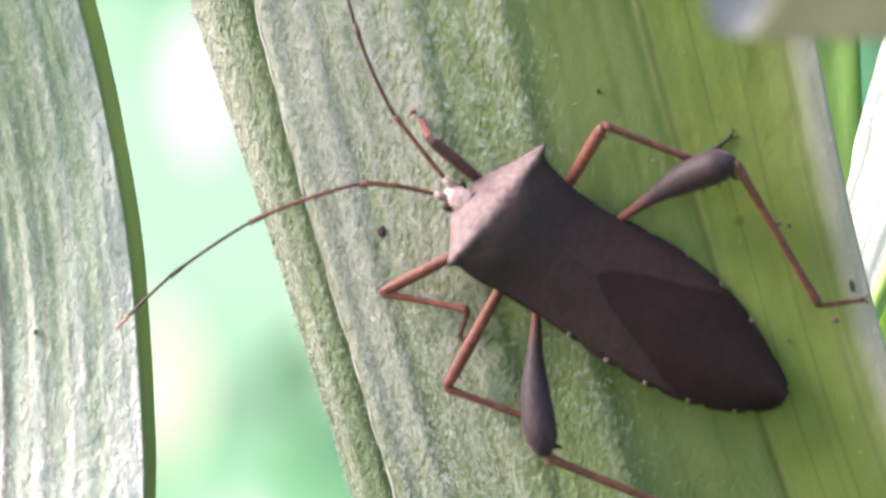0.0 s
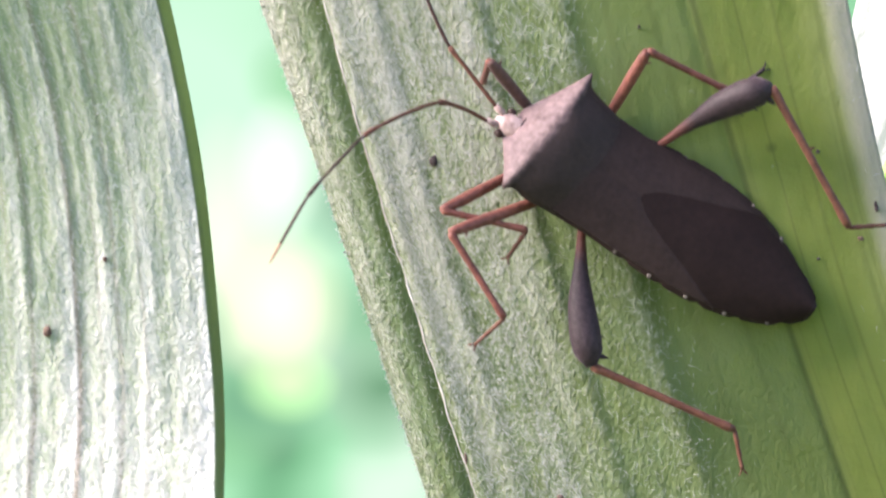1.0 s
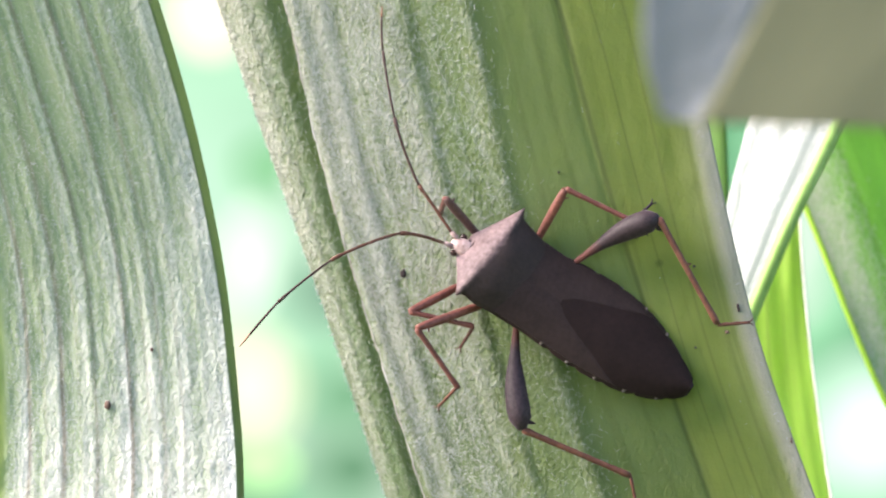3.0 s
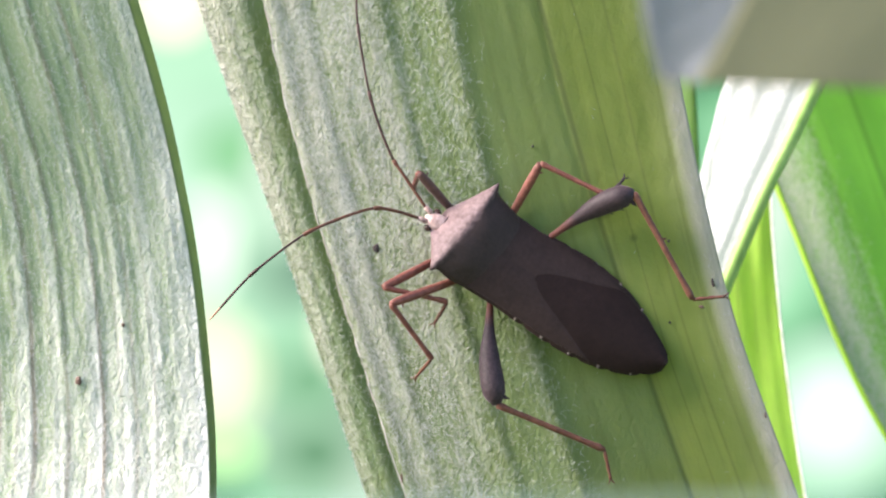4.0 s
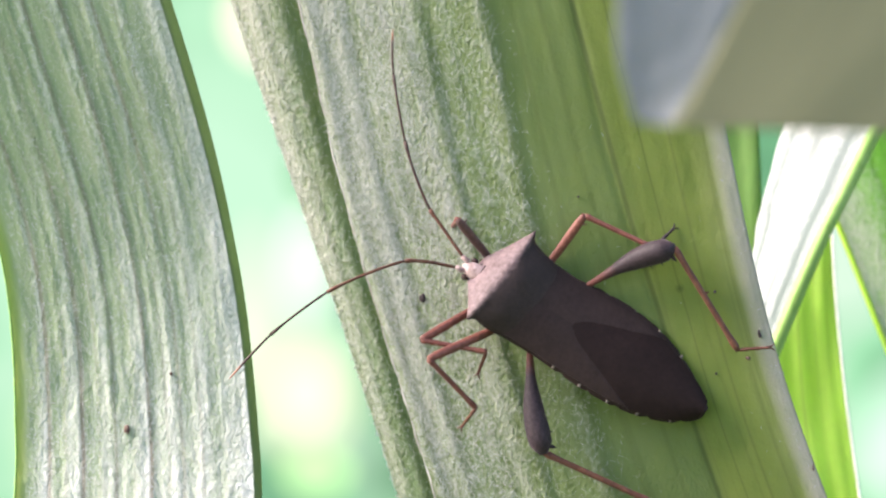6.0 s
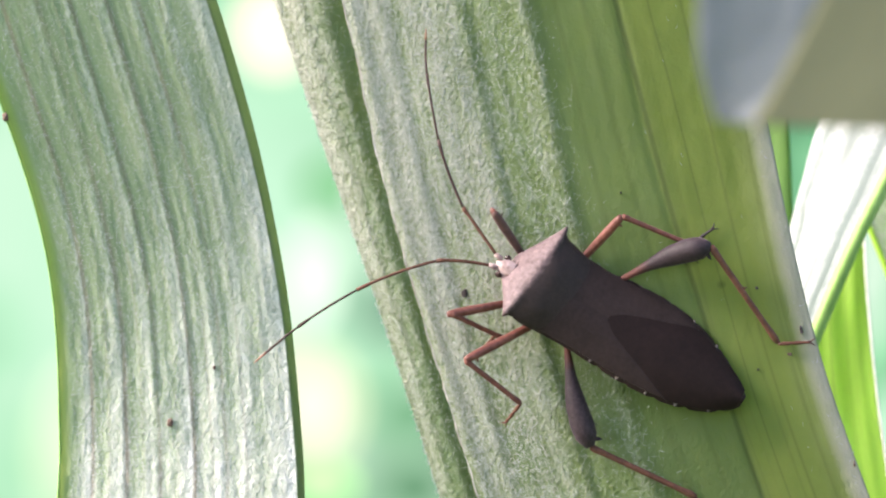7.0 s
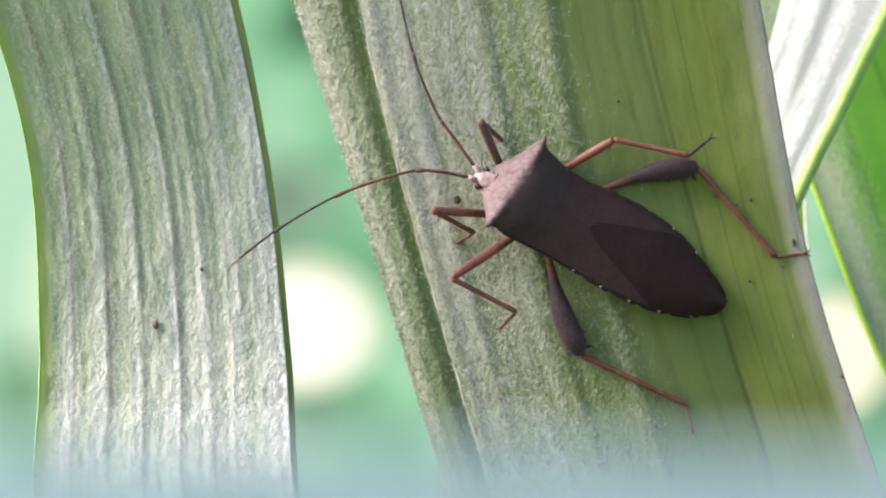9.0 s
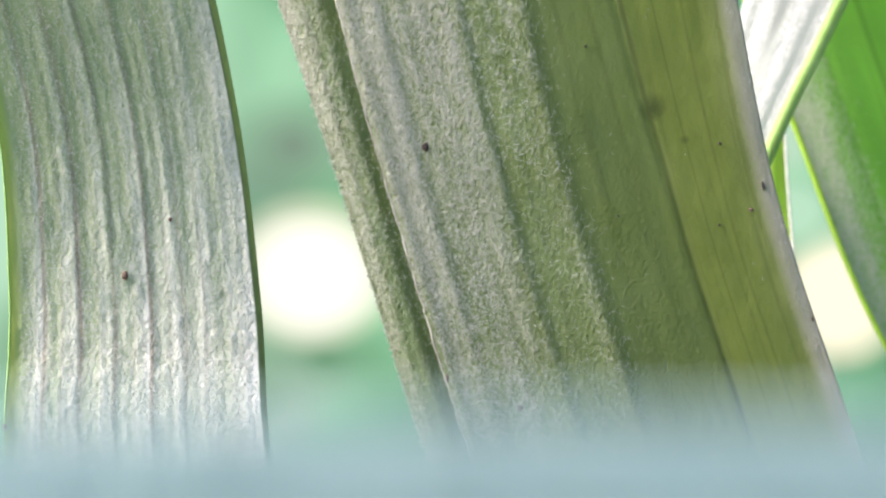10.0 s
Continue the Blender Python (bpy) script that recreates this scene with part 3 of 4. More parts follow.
def build_grey_leaf():
    base = bumps([(0, 0.5), (0.04, 0.2), (0.12, 0.18), (0.16, 0.0), (0.26, 0.20), (0.30, 0.0), (0.39, 0.18), (0.435, -0.02), (0.54, 0.22), (0.585, -0.02), (0.67, 0.2), (0.715, 0.02),
                  (0.79, 0.2), (0.82, 0.1), (0.93, 0.3), (1.0, 0.2)])

    def relief(s, t):
        lip = 0.972 + 0.010 * min(1, max(0, (t - 0.22) / 0.40))
        return 0.62 * base(s) - ((2.2 - 1.5 * min(1, max(0, (t - 0.35) / 0.25))) * ((s - lip) / 0.03) ** 0.8 if s > lip else 0.0) + fine_pleats(s, t, 40, 0.022) + 0.22 * noise.noise(Vector((s * 8, t * 26, 4.0))) + 0.10 * noise.noise(Vector((s * 34, t * 70, 9.0))) + 0.05 * noise.noise(Vector((s * 60, t * 150, 2.0)))

    left = [(-80, -12, 110), (-61, -10, 68), (-49.0, -5, 29), (-42.6, -2.6, 8), (-40.7, -4, -9), (-40.3, -8, -19), (-39.9, -15, -29), (-44, -40, -52), (-48, -72, -78), (-42, -105, -100)]
    right = [(-52, -10, 112), (-40.5, -8, 70), (-27.0, -3.6, 29), (-21.8, -1.6, 8), (-19.4, -3.6, -9), (-18.6, -7.5, -18.5), (-17.7, -14.5, -28), (-17, -40, -52), (-25, -72, -78), (-38, -105, -100)]
    bm = bmesh.new()
    grid = blade(bm, left, right, relief, 130, 260, 0.4)
    leaf = part("grey_leaf", bm, LEFT_LEAF)
    tagged(leaf, "pleated strap leaf with pale grey-green hairy underside, sunlit low down", "leaf", group="strap leaves")
    down(leaf, grid, 40000, 8, lambda s, t: 0.9 if 0.05 < s < 0.94 and 0.20 < t < 0.68 else 0.0, (0.18, 0.45))
    for k, (x, z, w, h) in enumerate([(-31.0, -7.8, 0.5, 0.85), (-46.1, 19.4, 0.5, 0.8), (-40.6, -20.4, 0.4, 0.6), (-27.2, -2.6, 0.3, 0.4)]):
        bm = bmesh.new()
        lump(bm, stick(grid, x, z) + Vector((0, -0.05, 0)), (w * 0.5, 0.25, h * 0.5), k + 20, 0.7)
        part("scar", bm, SCAR, leaf, "brown scar")
    bm = bmesh.new()
    line = [grid[j][0] / MM for j in range(30, 230)]
    tube(bm, line, [0.09 + 0.04 * noise.noise(Vector((k * 0.3, 0, 0))) for k in range(len(line))], 6)
    part("margin", bm, PLAIN_MARGIN, leaf, "thin yellow-green margin")
    return leaf


def build_far_leaves():
    def wavy(amp, k, seed):
        return lambda s, t: fine_pleats(s, t, k, amp) + 0.5 * noise.noise(Vector((s * 4, t * 8, seed)))

    # pale glossy leaf with a thick green margin
    rimmed = bumps([(0, 0.0), (0.3, 0.5), (0.6, 0.1), (1.0, 0.3)])
    bm = bmesh.new()
    blade(bm, [(58, 62, 90), (41.8, 52, 50), (32.2, 44, 21), (28.8, 41, 9), (25.4, 38, -8), (18, 36, -30)],
          [(72, 50, 84), (53.5, 42, 46), (40.2, 35, 20.4), (33.6, 32.5, 7.6), (26.4, 32, -10), (20, 32, -31)], lambda s, t: rimmed(s) + fine_pleats(s, t, 10, 0.04) + 0.5 * (1 - s) * noise.noise(Vector((s * 3, t * 16, 3.0))), 60, 120, 0.4)
    pale = part("pale_leaf", bm, WHITE_LEAF)
    bm = bmesh.new()
    edge = [(72.3, 49.5, 83.7), (53.8, 41.5, 45.7), (40.5, 34.5, 20.1), (33.9, 32, 7.3), (26.7, 31.5, -10.3), (20.3, 31.5, -31.1)]
    tube(bm, [spline(edge, k / 40) for k in range(41)], [0.75] * 41, 8)
    part("margin", bm, PLAIN_MARGIN, pale, "thick green margin")
    tagged(pale, "glaring white sunlit strap leaf with a green margin", "leaf", group="strap leaves")
    bm = bmesh.new()
    blade(bm, [(37.63, 55.8, 20.14), (35.51, 53.7, 14.84), (28.62, 52.7, 4.24), (28.62, 51.6, -14.84), (31.80, 50.5, -36.04), (38.16, 50.5, -74.20)],
          [(39.22, 55.8, 20.14), (39.33, 53.7, 14.84), (39.64, 52.7, 4.24), (40.92, 51.6, -10.60), (43.88, 50.5, -30.74), (53.00, 50.5, -74.20)], wavy(0.15, 10, 2.0), 40, 100, 0.3)
    lime = part("lime_leaf", bm, LIME_LEAF)
    bm = bmesh.new()
    edge = [(39.33, 55.6, 20.14), (39.43, 53.5, 14.84), (39.75, 52.4, 4.24), (41.02, 51.4, -10.60), (43.99, 50.3, -30.74), (53.11, 50.3, -74.20)]
    tube(bm, [spline(edge, k / 40) for k in range(41)], [0.16] * 41, 6)
    part("margin", bm, HAIR, lime, "thin pale margin")
    tagged(lime, "narrow lime-green strap leaf glowing against the light", "leaf", group="strap leaves")
    fold = bumps([(0, 0.6), (0.03, 0.3), (0.10, 0.2), (0.13, 0.0), (0.17, 0.2), (0.25, 0.1), (0.38, 0.6), (0.43, 0.1), (0.47, 0.6), (1.0, -1.0)])
    bm = bmesh.new()
    blade(bm, [(15.05, 68.7, 88.15), (29.2, 64.4, 45.15), (41.5, 60.1, 12.04), (50.0, 58.0, -10.32), (60.3, 58.0, -29.02), (81.70, 58.0, -68.80)],
          [(75.25, 66.6, 103.20), (81.70, 62.3, 64.50), (86.00, 58.0, 32.25), (92.45, 55.8, 4.30), (97.83, 53.7, -21.50), (101.05, 53.7, -64.50)], lambda s, t: fold(s) + fine_pleats(s, t, 16, 0.1), 80, 130, 0.4)
    vivid = part("vivid_leaf", bm, BIG_LEAF)
    bm = bmesh.new()
    edge = [(15.05, 68.2, 88.15), (29.2, 63.9, 45.15), (41.4, 59.6, 12.04), (49.9, 57.4, -10.32), (60.2, 57.4, -29.02), (81.70, 57.4, -68.80)]
    tube(bm, [spline(edge, k / 40) for k in range(41)], [0.3] * 41, 8)
    part("margin", bm, LIME_LEAF, vivid, "bright lime margin")
    tagged(vivid, "vivid green strap leaf with hairy grey band along its margin", "leaf", group="strap leaves")
    bm = bmesh.new()
    blade(bm, [(10, 74, 80), (14, 70, 44), (17, 66, 16), (19, 64, -10), (21, 64, -36)],
          [(24, 74, 80), (31, 70, 44), (33, 66, 16), (31.5, 64, -10), (27, 64, -36)], wavy(0.2, 9, 7.0), 30, 80, 0.3)
    tagged(part("shaded_leaf", bm, MID_LEAF), "dull green strap leaf in the shade behind the others", "leaf", group="strap leaves")


def build_near_leaves():
    fold = [(7.5, 0, 24), (5.6, 0, 14), (3.6, 0, 6.4), (1.8, 0, 2.2), (0.5, 0, -0.12)]
    bm = bmesh.new()
    blade(bm, fold, [(20, 1.5, 24), (17, 1.2, 14), (14, 0.9, 6.4), (12, 0.7, 1.8), (9.2, 0.5, -0.4)],
          lambda s, t: 0.06 * math.sin(3 * s) + 0.04 * noise.noise(Vector((s * 4, t * 5, 1.0))), 40, 60, 0.05)
    dry = part("dry_leaf", bm, DRY_LEAF)
    bm = bmesh.new()
    blade(bm, [(3.0, -0.7, 24), (1.2, -0.7, 14), (-0.5, -0.6, 6.4), (-0.9, -0.4, 2.3), (-0.4, -0.1, 0.0)], fold, lambda s, t: 0.3 * s * s - 0.3, 20, 60, 0.05)
    part("folded_edge", bm, DRY_LIT_FOLD, dry, "bluish grey folded edge")
    tagged(dry, "dry olive-brown leaf end hanging close to the lens", "leaf", group="leaves near the lens")
    # Sheet added close to the lens for the pale bluish haze low down.
    bm = bmesh.new()
    blade(bm, [(-24, 0, -0.9), (-12, 0, -0.2), (0, 0, 0), (12, 0, -0.1), (24, 0, -0.6)],
          [(-24, -1, -16), (-12, -1, -16), (0, -1, -16), (12, -1, -16), (24, -1, -16)], lambda s, t: 0.3 * math.sin(3 * s), 40, 60, 0.2)
    low = part("haze_sheet", bm, BLUE_HAZE)
    bm = bmesh.new()
    rim = [(-24, 0.1, -1.0), (-12, 0.1, -0.3), (0, 0.1, -0.1), (12, 0.1, -0.2), (24, 0.1, -0.7)]
    tube(bm, [spline(rim, k / 40) for k in range(41)], [0.15] * 41, 8)
    part("margin", bm, BLUE_HAZE, low, "thickened pale margin")
    tagged(low, "pale bluish sheet close before the lens, added for a blurred haze low down", "leaf", group="leaves near the lens")
    return low, dry


build_broad_leaf()
build_grey_leaf()
build_far_leaves()
LOW_HAZE, DRY = build_near_leaves()

# the bug, in its own space: x to the head, y to its left, z away from the leaf (mm) -------------------------------
ROLL = Matrix.Rotation(radians(19), 3, "X")
HUB = Vector((0, 0, 1.0))


def rolled(p):
    return ROLL @ (Vector(p) - HUB) + HUB


WIDTH = [(-12.2, 0.6), (-12.0, 1.05), (-11.5, 1.52), (-11, 1.92), (-10.3, 2.4), (-9.5, 2.8), (-8.5, 3.2), (-7.5, 3.53), (-6.3, 3.82), (-5, 4.03), (-2.5, 4.2), (0, 4.1), (3, 3.95), (6, 4.05), (8, 4.2)]
CROWN = [(-12.3, 1.9), (-9, 2.3), (-5, 2.75), (0, 3.1), (4, 3.5), (7, 3.9), (8, 4.0)]


def half(x, side):
    """Half the body's width on one side; the tail tapers faster on the bug's right."""
    return ease(x, WIDTH) * (1.0 if side > 0 else ease(x, [(-12.3, 0.58), (-11.6, 0.68), (-11, 0.75), (-9.5, 0.87), (-7.5, 0.96), (-5, 1.02), (-2, 1.06), (1, 1.06), (3, 1.0)]))


def dome(x, y, lift=0.0):
    """The folded back's height."""
    f = min(1.0, abs(y) / max(ease(x, WIDTH), 0.01))
    return ease(x, CROWN) - 0.9 * f ** 2.2 + lift


def sheet(bm, rows, thick):
    """A thin shell from a grid of points (mm), thickened downwards."""
    top = [[bm.verts.new(rolled(p) * MM) for p in row] for row in rows]
    low = [[bm.verts.new(rolled(Vector(p) - Vector((0, 0, thick))) * MM) for p in row] for row in rows]
    nj, ni = len(rows) - 1, len(rows[0]) - 1
    for j in range(nj):
        for i in range(ni):
            bm.faces.new((top[j][i], top[j + 1][i], top[j + 1][i + 1], top[j][i + 1]))
            bm.faces.new((low[j][i], low[j][i + 1], low[j + 1][i + 1], low[j + 1][i]))
    ring = [(j, 0) for j in range(nj)] + [(nj, i) for i in range(ni)] + [(j, ni) for j in range(nj, 0, -1)] + [(0, i) for i in range(ni, 0, -1)]
    for (a, b), (c, d) in zip(ring, ring[1:] + ring[:1]):
        bm.faces.new((top[a][b], low[a][b], low[c][d], top[c][d]))
        bm.edges.get((top[a][b], top[c][d])).smooth = False
    bmesh.ops.recalc_face_normals(bm, faces=bm.faces)


def loft(bm, rings):
    """A closed body from rings of points (mm)."""
    made = [[bm.verts.new(rolled(p) * MM) for p in ring] for ring in rings]
    for a, b in zip(made, made[1:]):
        for k in range(len(a)):
            bm.faces.new((a[k], a[(k + 1) % len(a)], b[(k + 1) % len(a)], b[k]))
    for ring in (made[0], made[-1]):
        bm.faces.new(ring)
        for a, b in zip(ring, ring[1:] + ring[:1]):
            bm.edges.get((a, b)).smooth = False
    bmesh.ops.recalc_face_normals(bm, faces=bm.faces)


def seam(x):
    """Half the width of the dark membrane, between the leathery parts of the wings."""
    return ease(x, [(-7.0, 3.7), (-5.2, 3.15), (-3.2, 2.3), (-1.2, 1.55), (0.4, 0.8), (1.3, -0.05), (8, -0.06)])


def wing_rows(side):
    rows = []
    for j in range(33):
        x = 7.6 - 14.2 * j / 32
        a, b = seam(x), half(x, side) * (0.95 if x > 2 else 0.95 - (0.03 if side > 0 else 0.11) * min(1, (2 - x) / 3))
        row = []
        for i in range(11):
            y = a + (max(b, a + 0.05) - a) * i / 10
            row.append((x, side * y, dome(x, y, 0.10 + 0.05 * min(1, i / 2) + 0.008 * side)))
        rows.append(row)
    return rows


def membrane_rows(side):
    rows = []
    for j in range(33):
        x = 1.32 - 13.32 * j / 32
        b = min(seam(x) + 0.3, half(x, side) * (0.93 if side > 0 else 0.85))
        rows.append([(x, side * b * q, dome(x, b * q, 0.105 + (0.012 if side > 0 else 0))) for q in np.linspace(-0.8, 1, 12)])
    return rows


def build_bug():
    bug = new("leaf_footed_bug")
    bug.empty_display_size = 0.005
    tagged(bug, "dark brown leaf-footed bug with red legs on the leaf", "insect")
    # abdomen with its flared, notched edge
    bm = bmesh.new()
    rings = []
    for j in range(70):
        x = 7.8 - 20.1 * j / 69
        notch = 0.16 * max(0.0, math.cos((x - 0.1) * 2 * math.pi / 2.75)) ** 6 if x < 1.5 else 0.0
        z = dome(x, ease(x, WIDTH) - notch)

        def wide(s):
            return s * (half(x, s) - notch)
        ring = [(x, wide(s), dome(x, wide(s), -0.05)) for s in (-0.9, -0.6, -0.3, 0, 0.3, 0.6, 0.9)]
        ring += [(x, wide(1), z - 0.05), (x, wide(0.97), z - 0.28)]
        ring += [(x, wide(s), z - 0.35 - 1.5 * (1 - s * s)) for s in (0.8, 0.45, 0, -0.45, -0.8)]
        ring += [(x, wide(-0.97), z - 0.28), (x, wide(-1), z - 0.05)]
        rings.append(ring)
    loft(bm, rings)
    part("abdomen", bm, BACK, bug)
    bm = bmesh.new()
    sheet(bm, [[(x, half(x, s) * 0.78 * s, dome(x, half(x, s) * 0.78 * s, 0.03)) for s in np.linspace(-1, 1, 11)] for x in np.linspace(5.5, -11.2, 24)], 0.05)
    part("abdomen_top", bm, RED_BACK, bug, "red upper face under the wings")
    for k in range(5):
        for side in (-1, 1):
            x = 0.2 - 2.75 * k + (0.75 if side > 0 else 0)
            w = half(x, side)
            bm = bmesh.new()
            made = bmesh.ops.create_icosphere(bm, subdivisions=2, radius=1.0)["verts"]
            for v in made:
                v.co = rolled((x + v.co.x * (0.13 + 0.03 * (k % 2)), side * (w - 0.21 + v.co.y * 0.22), dome(x, w - 0.2, -0.05) + v.co.z * 0.03)) * MM
            part("edge_spot", bm, PALE_SPOT, bug, "pale spot on the edge")
    # thorax underside
    bm = bmesh.new()
    loft(bm, [[(x, w * math.cos(a), 1.9 + 1.1 * math.sin(a)) for a in np.linspace(0, 2 * math.pi, 14, endpoint=False)]
              for x, w in ((10.6, 1.2), (9.5, 2.4), (8, 3.4), (5, 3.4), (2.5, 2.8), (1, 1.6))])
    part("thorax", bm, DARK_LEG, bug)
    # pronotum: steep front, shoulders drawn out into points
    bm = bmesh.new()
    rings = []
    for x, w, z, sag in ((11.3, 1.2, 2.0, 0.2), (11.15, 1.4, 2.5, 0.25), (10.8, 1.9, 3.08, 0.4), (10.4, 2.55, 3.58, 0.55), (10.0, 3.2, 3.98, 0.65), (9.6, 3.9, 4.28, 0.7),
                         (9.3, 4.45, 4.46, 0.7), (9.08, 4.9, 4.56, 0.65), (8.9, 5.35, 4.62, 0.6), (8.72, 5.05, 4.65, 0.65), (8.5, 4.6, 4.66, 0.7), (8.2, 4.38, 4.64, 0.75),
                         (7.7, 4.25, 4.54, 0.78), (7.0, 4.12, 4.36, 0.84), (6.3, 4.0, 4.12, 0.88), (5.7, 3.9, 3.91, 0.9), (5.2, 3.88, 3.75, 0.9)):
        ring, near = [], ease(x, [(5.2, 1.05), (7.4, 1.04), (8.5, 0.93), (8.9, 0.87)])
        for q in np.linspace(-1, 1, 21):
            y = w * q * (near if q > 0 else 1.0)
            ring.append((x - 0.35 * (1 - q * q) + 0.10 * y, y, z - sag * abs(q) ** 2.4 + 0.04 * noise.noise(Vector((x * 3, q * 7, 0))) + 0.14 * noise.noise(Vector((x * 0.9, q * 2.6, 4))) * min(1, (x - 5) / 2)))
        for q in np.linspace(0.97, -0.97, 9):
            y = w * q * (near if q > 0 else 1.0)
            ring.append((x + 0.10 * y, y, z - sag - 0.12 - 1.1 * (1 - abs(q) ** 1.5)))
        rings.append(ring)
    loft(bm, rings)
    part("pronotum", bm, PRONOTUM, bug, "grainy brown shoulder shield, paler in front")
    bm = bmesh.new()
    sheet(bm, [[(x, w * s, 4.08 - 0.16 * (6.9 - x) - 0.15 * abs(s)) for s in np.linspace(-1, 1, 9)] for x, w in ((7.0, 1.7), (6.2, 1.4), (5.3, 0.95), (4.4, 0.5), (3.7, 0.1))], 0.3)
    part("scutellum", bm, BACK, bug, "dark triangular back plate")
    # wings hinge under the shield
    wings = {}
    for side, name in ((1, "left"), (-1, "right")):
        hinge = rolled((7.0, side * 2.6, 3.4))
        bm = bmesh.new()
        sheet(bm, wing_rows(side), 0.09)
        bmesh.ops.translate(bm, verts=bm.verts, vec=-hinge * MM)
        wing = part("forewing", bm, BACK, bug, "leathery brown forewing")
        bm = bmesh.new()
        sheet(bm, membrane_rows(side), 0.04)
        bmesh.ops.translate(bm, verts=bm.verts, vec=-hinge * MM)
        part("wing_membrane", bm, MEMBRANE, wing, "blackish wing membrane")
        wings[side] = (wing, hinge)
    # head
    bm = bmesh.new()
    loft(bm, [[(x, 0.25 + w * math.cos(a), z + h * math.sin(a)) for a in np.linspace(0, 2 * math.pi, 16, endpoint=False)]
              for x, w, z, h in ((10.4, 0.76, 2.3, 0.62), (11.1, 0.80, 2.32, 0.64), (11.5, 0.76, 2.32, 0.58), (11.85, 0.60, 2.28, 0.48), (12.1, 0.40, 2.24, 0.34), (12.3, 0.16, 2.2, 0.14))])
    head = part("head", bm, HEAD, bug, "small head with whitish down")
    for side in (-1, 1):
        bm = bmesh.new()
        for v in bmesh.ops.create_icosphere(bm, subdivisions=3, radius=1.0)["verts"]:
            v.co = rolled((11.6 + v.co.x * 0.34, 0.25 + side * 0.84 + v.co.y * 0.29, 2.25 + v.co.z * 0.38)) * MM
        part("eye", bm, EYE, head, "dark bulging eye")
        bm = bmesh.new()
        tube(bm, [rolled((12.0, 0.25 + side * 0.45, 2.42)), rolled((12.75, 0.25 + side * 0.58, 2.55))], [0.27, 0.2], 8)
        part("antenna_socket", bm, HEAD, head)
    return bug, wings


LEFT_FEELER = [(0, 0), (2.6, 0.95), (4.8, 2.3), (8.3, 6.0), (10.8, 9.6), (12.8, 13.2), (14.5, 17.0)]
RIGHT_FEELER = [(0, 0), (2.9, -1.5), (4.9, -2.6), (8.2, -5.4), (10.9, -8.4), (13.5, -11.7), (15.2, -14.5)]


CUTS = (0, 0.30, 0.56, 0.80, 1.0)


def feeler_line(shape):
    arch = 0.45 if shape is LEFT_FEELER else 0.9
    return [Vector((x, y, arch * math.sin(i * 0.5) - 0.05 * i * i)) for i, (x, y) in enumerate(shape)]


def build_feeler(bug, shape, reds):
    """Four jointed segments, each from its own joint; the first carries the rest. Returns them with the tip last."""
    pts, made = feeler_line(shape), []
    for k in range(4):
        span = [CUTS[k] + (CUTS[k + 1] - CUTS[k]) * q / 9 for q in range(10)]
        radii = [0.15 - 0.022 * k + (0.05 if q >= 8 and k < 3 else 0) + (-0.02 if q == 0 else 0) for q in range(10)]
        if k == 3:
            radii = [0.09, 0.10, 0.105, 0.11, 0.11, 0.11, 0.10, 0.09, 0.07, 0.03]
        joint = spline(pts, CUTS[k])
        line = [spline(pts, f) - joint for f in span]
        bm = bmesh.new()
        tube(bm, line[:7 if k == 3 else 10], radii[:7 if k == 3 else 10], 8)
        made.append(part("antenna" if k == 0 else "antenna_segment", bm, BROWN_LEG if k < reds else ANTENNA, made[0] if made else bug))
        if k == 3:
            bm = bmesh.new()
            tube(bm, line[6:], radii[6:], 8)
            made.append(part("antenna_tip", bm, ANTENNA_TIP, made[0], "orange tip"))
    return made


def sway(feeler, shape, base, heading, rows):
    """Key a feeler from rows of seconds, turn, lift and the bend at each joint (degrees)."""
    pts = feeler_line(shape)
    joints = [spline(pts, c) for c in CUTS[:4]]
    keys = [[] for _ in range(5)]
    for t, turn, lift, bend in rows:
        keys[0].append((t, Matrix.Translation(base) @ pose(0, 0, 0, 0, 0, heading + turn) @ pose(0, 0, 0, 0, -lift, 0) @ pose(0, 0, 0, 0, 0, -heading)))
        at = joints[1].copy()
        for k in (1, 2, 3):
            m = Matrix.Translation(at * MM) @ pose(0, 0, 0, 0, 0, bend * k)
            keys[k].append((t, m))
            if k < 3:
                at = at + m.to_3x3() @ (joints[k + 1] - joints[k])
            else:
                keys[4].append((t, m))
    for ob, way in zip(feeler, keys):
        walk(ob, way)


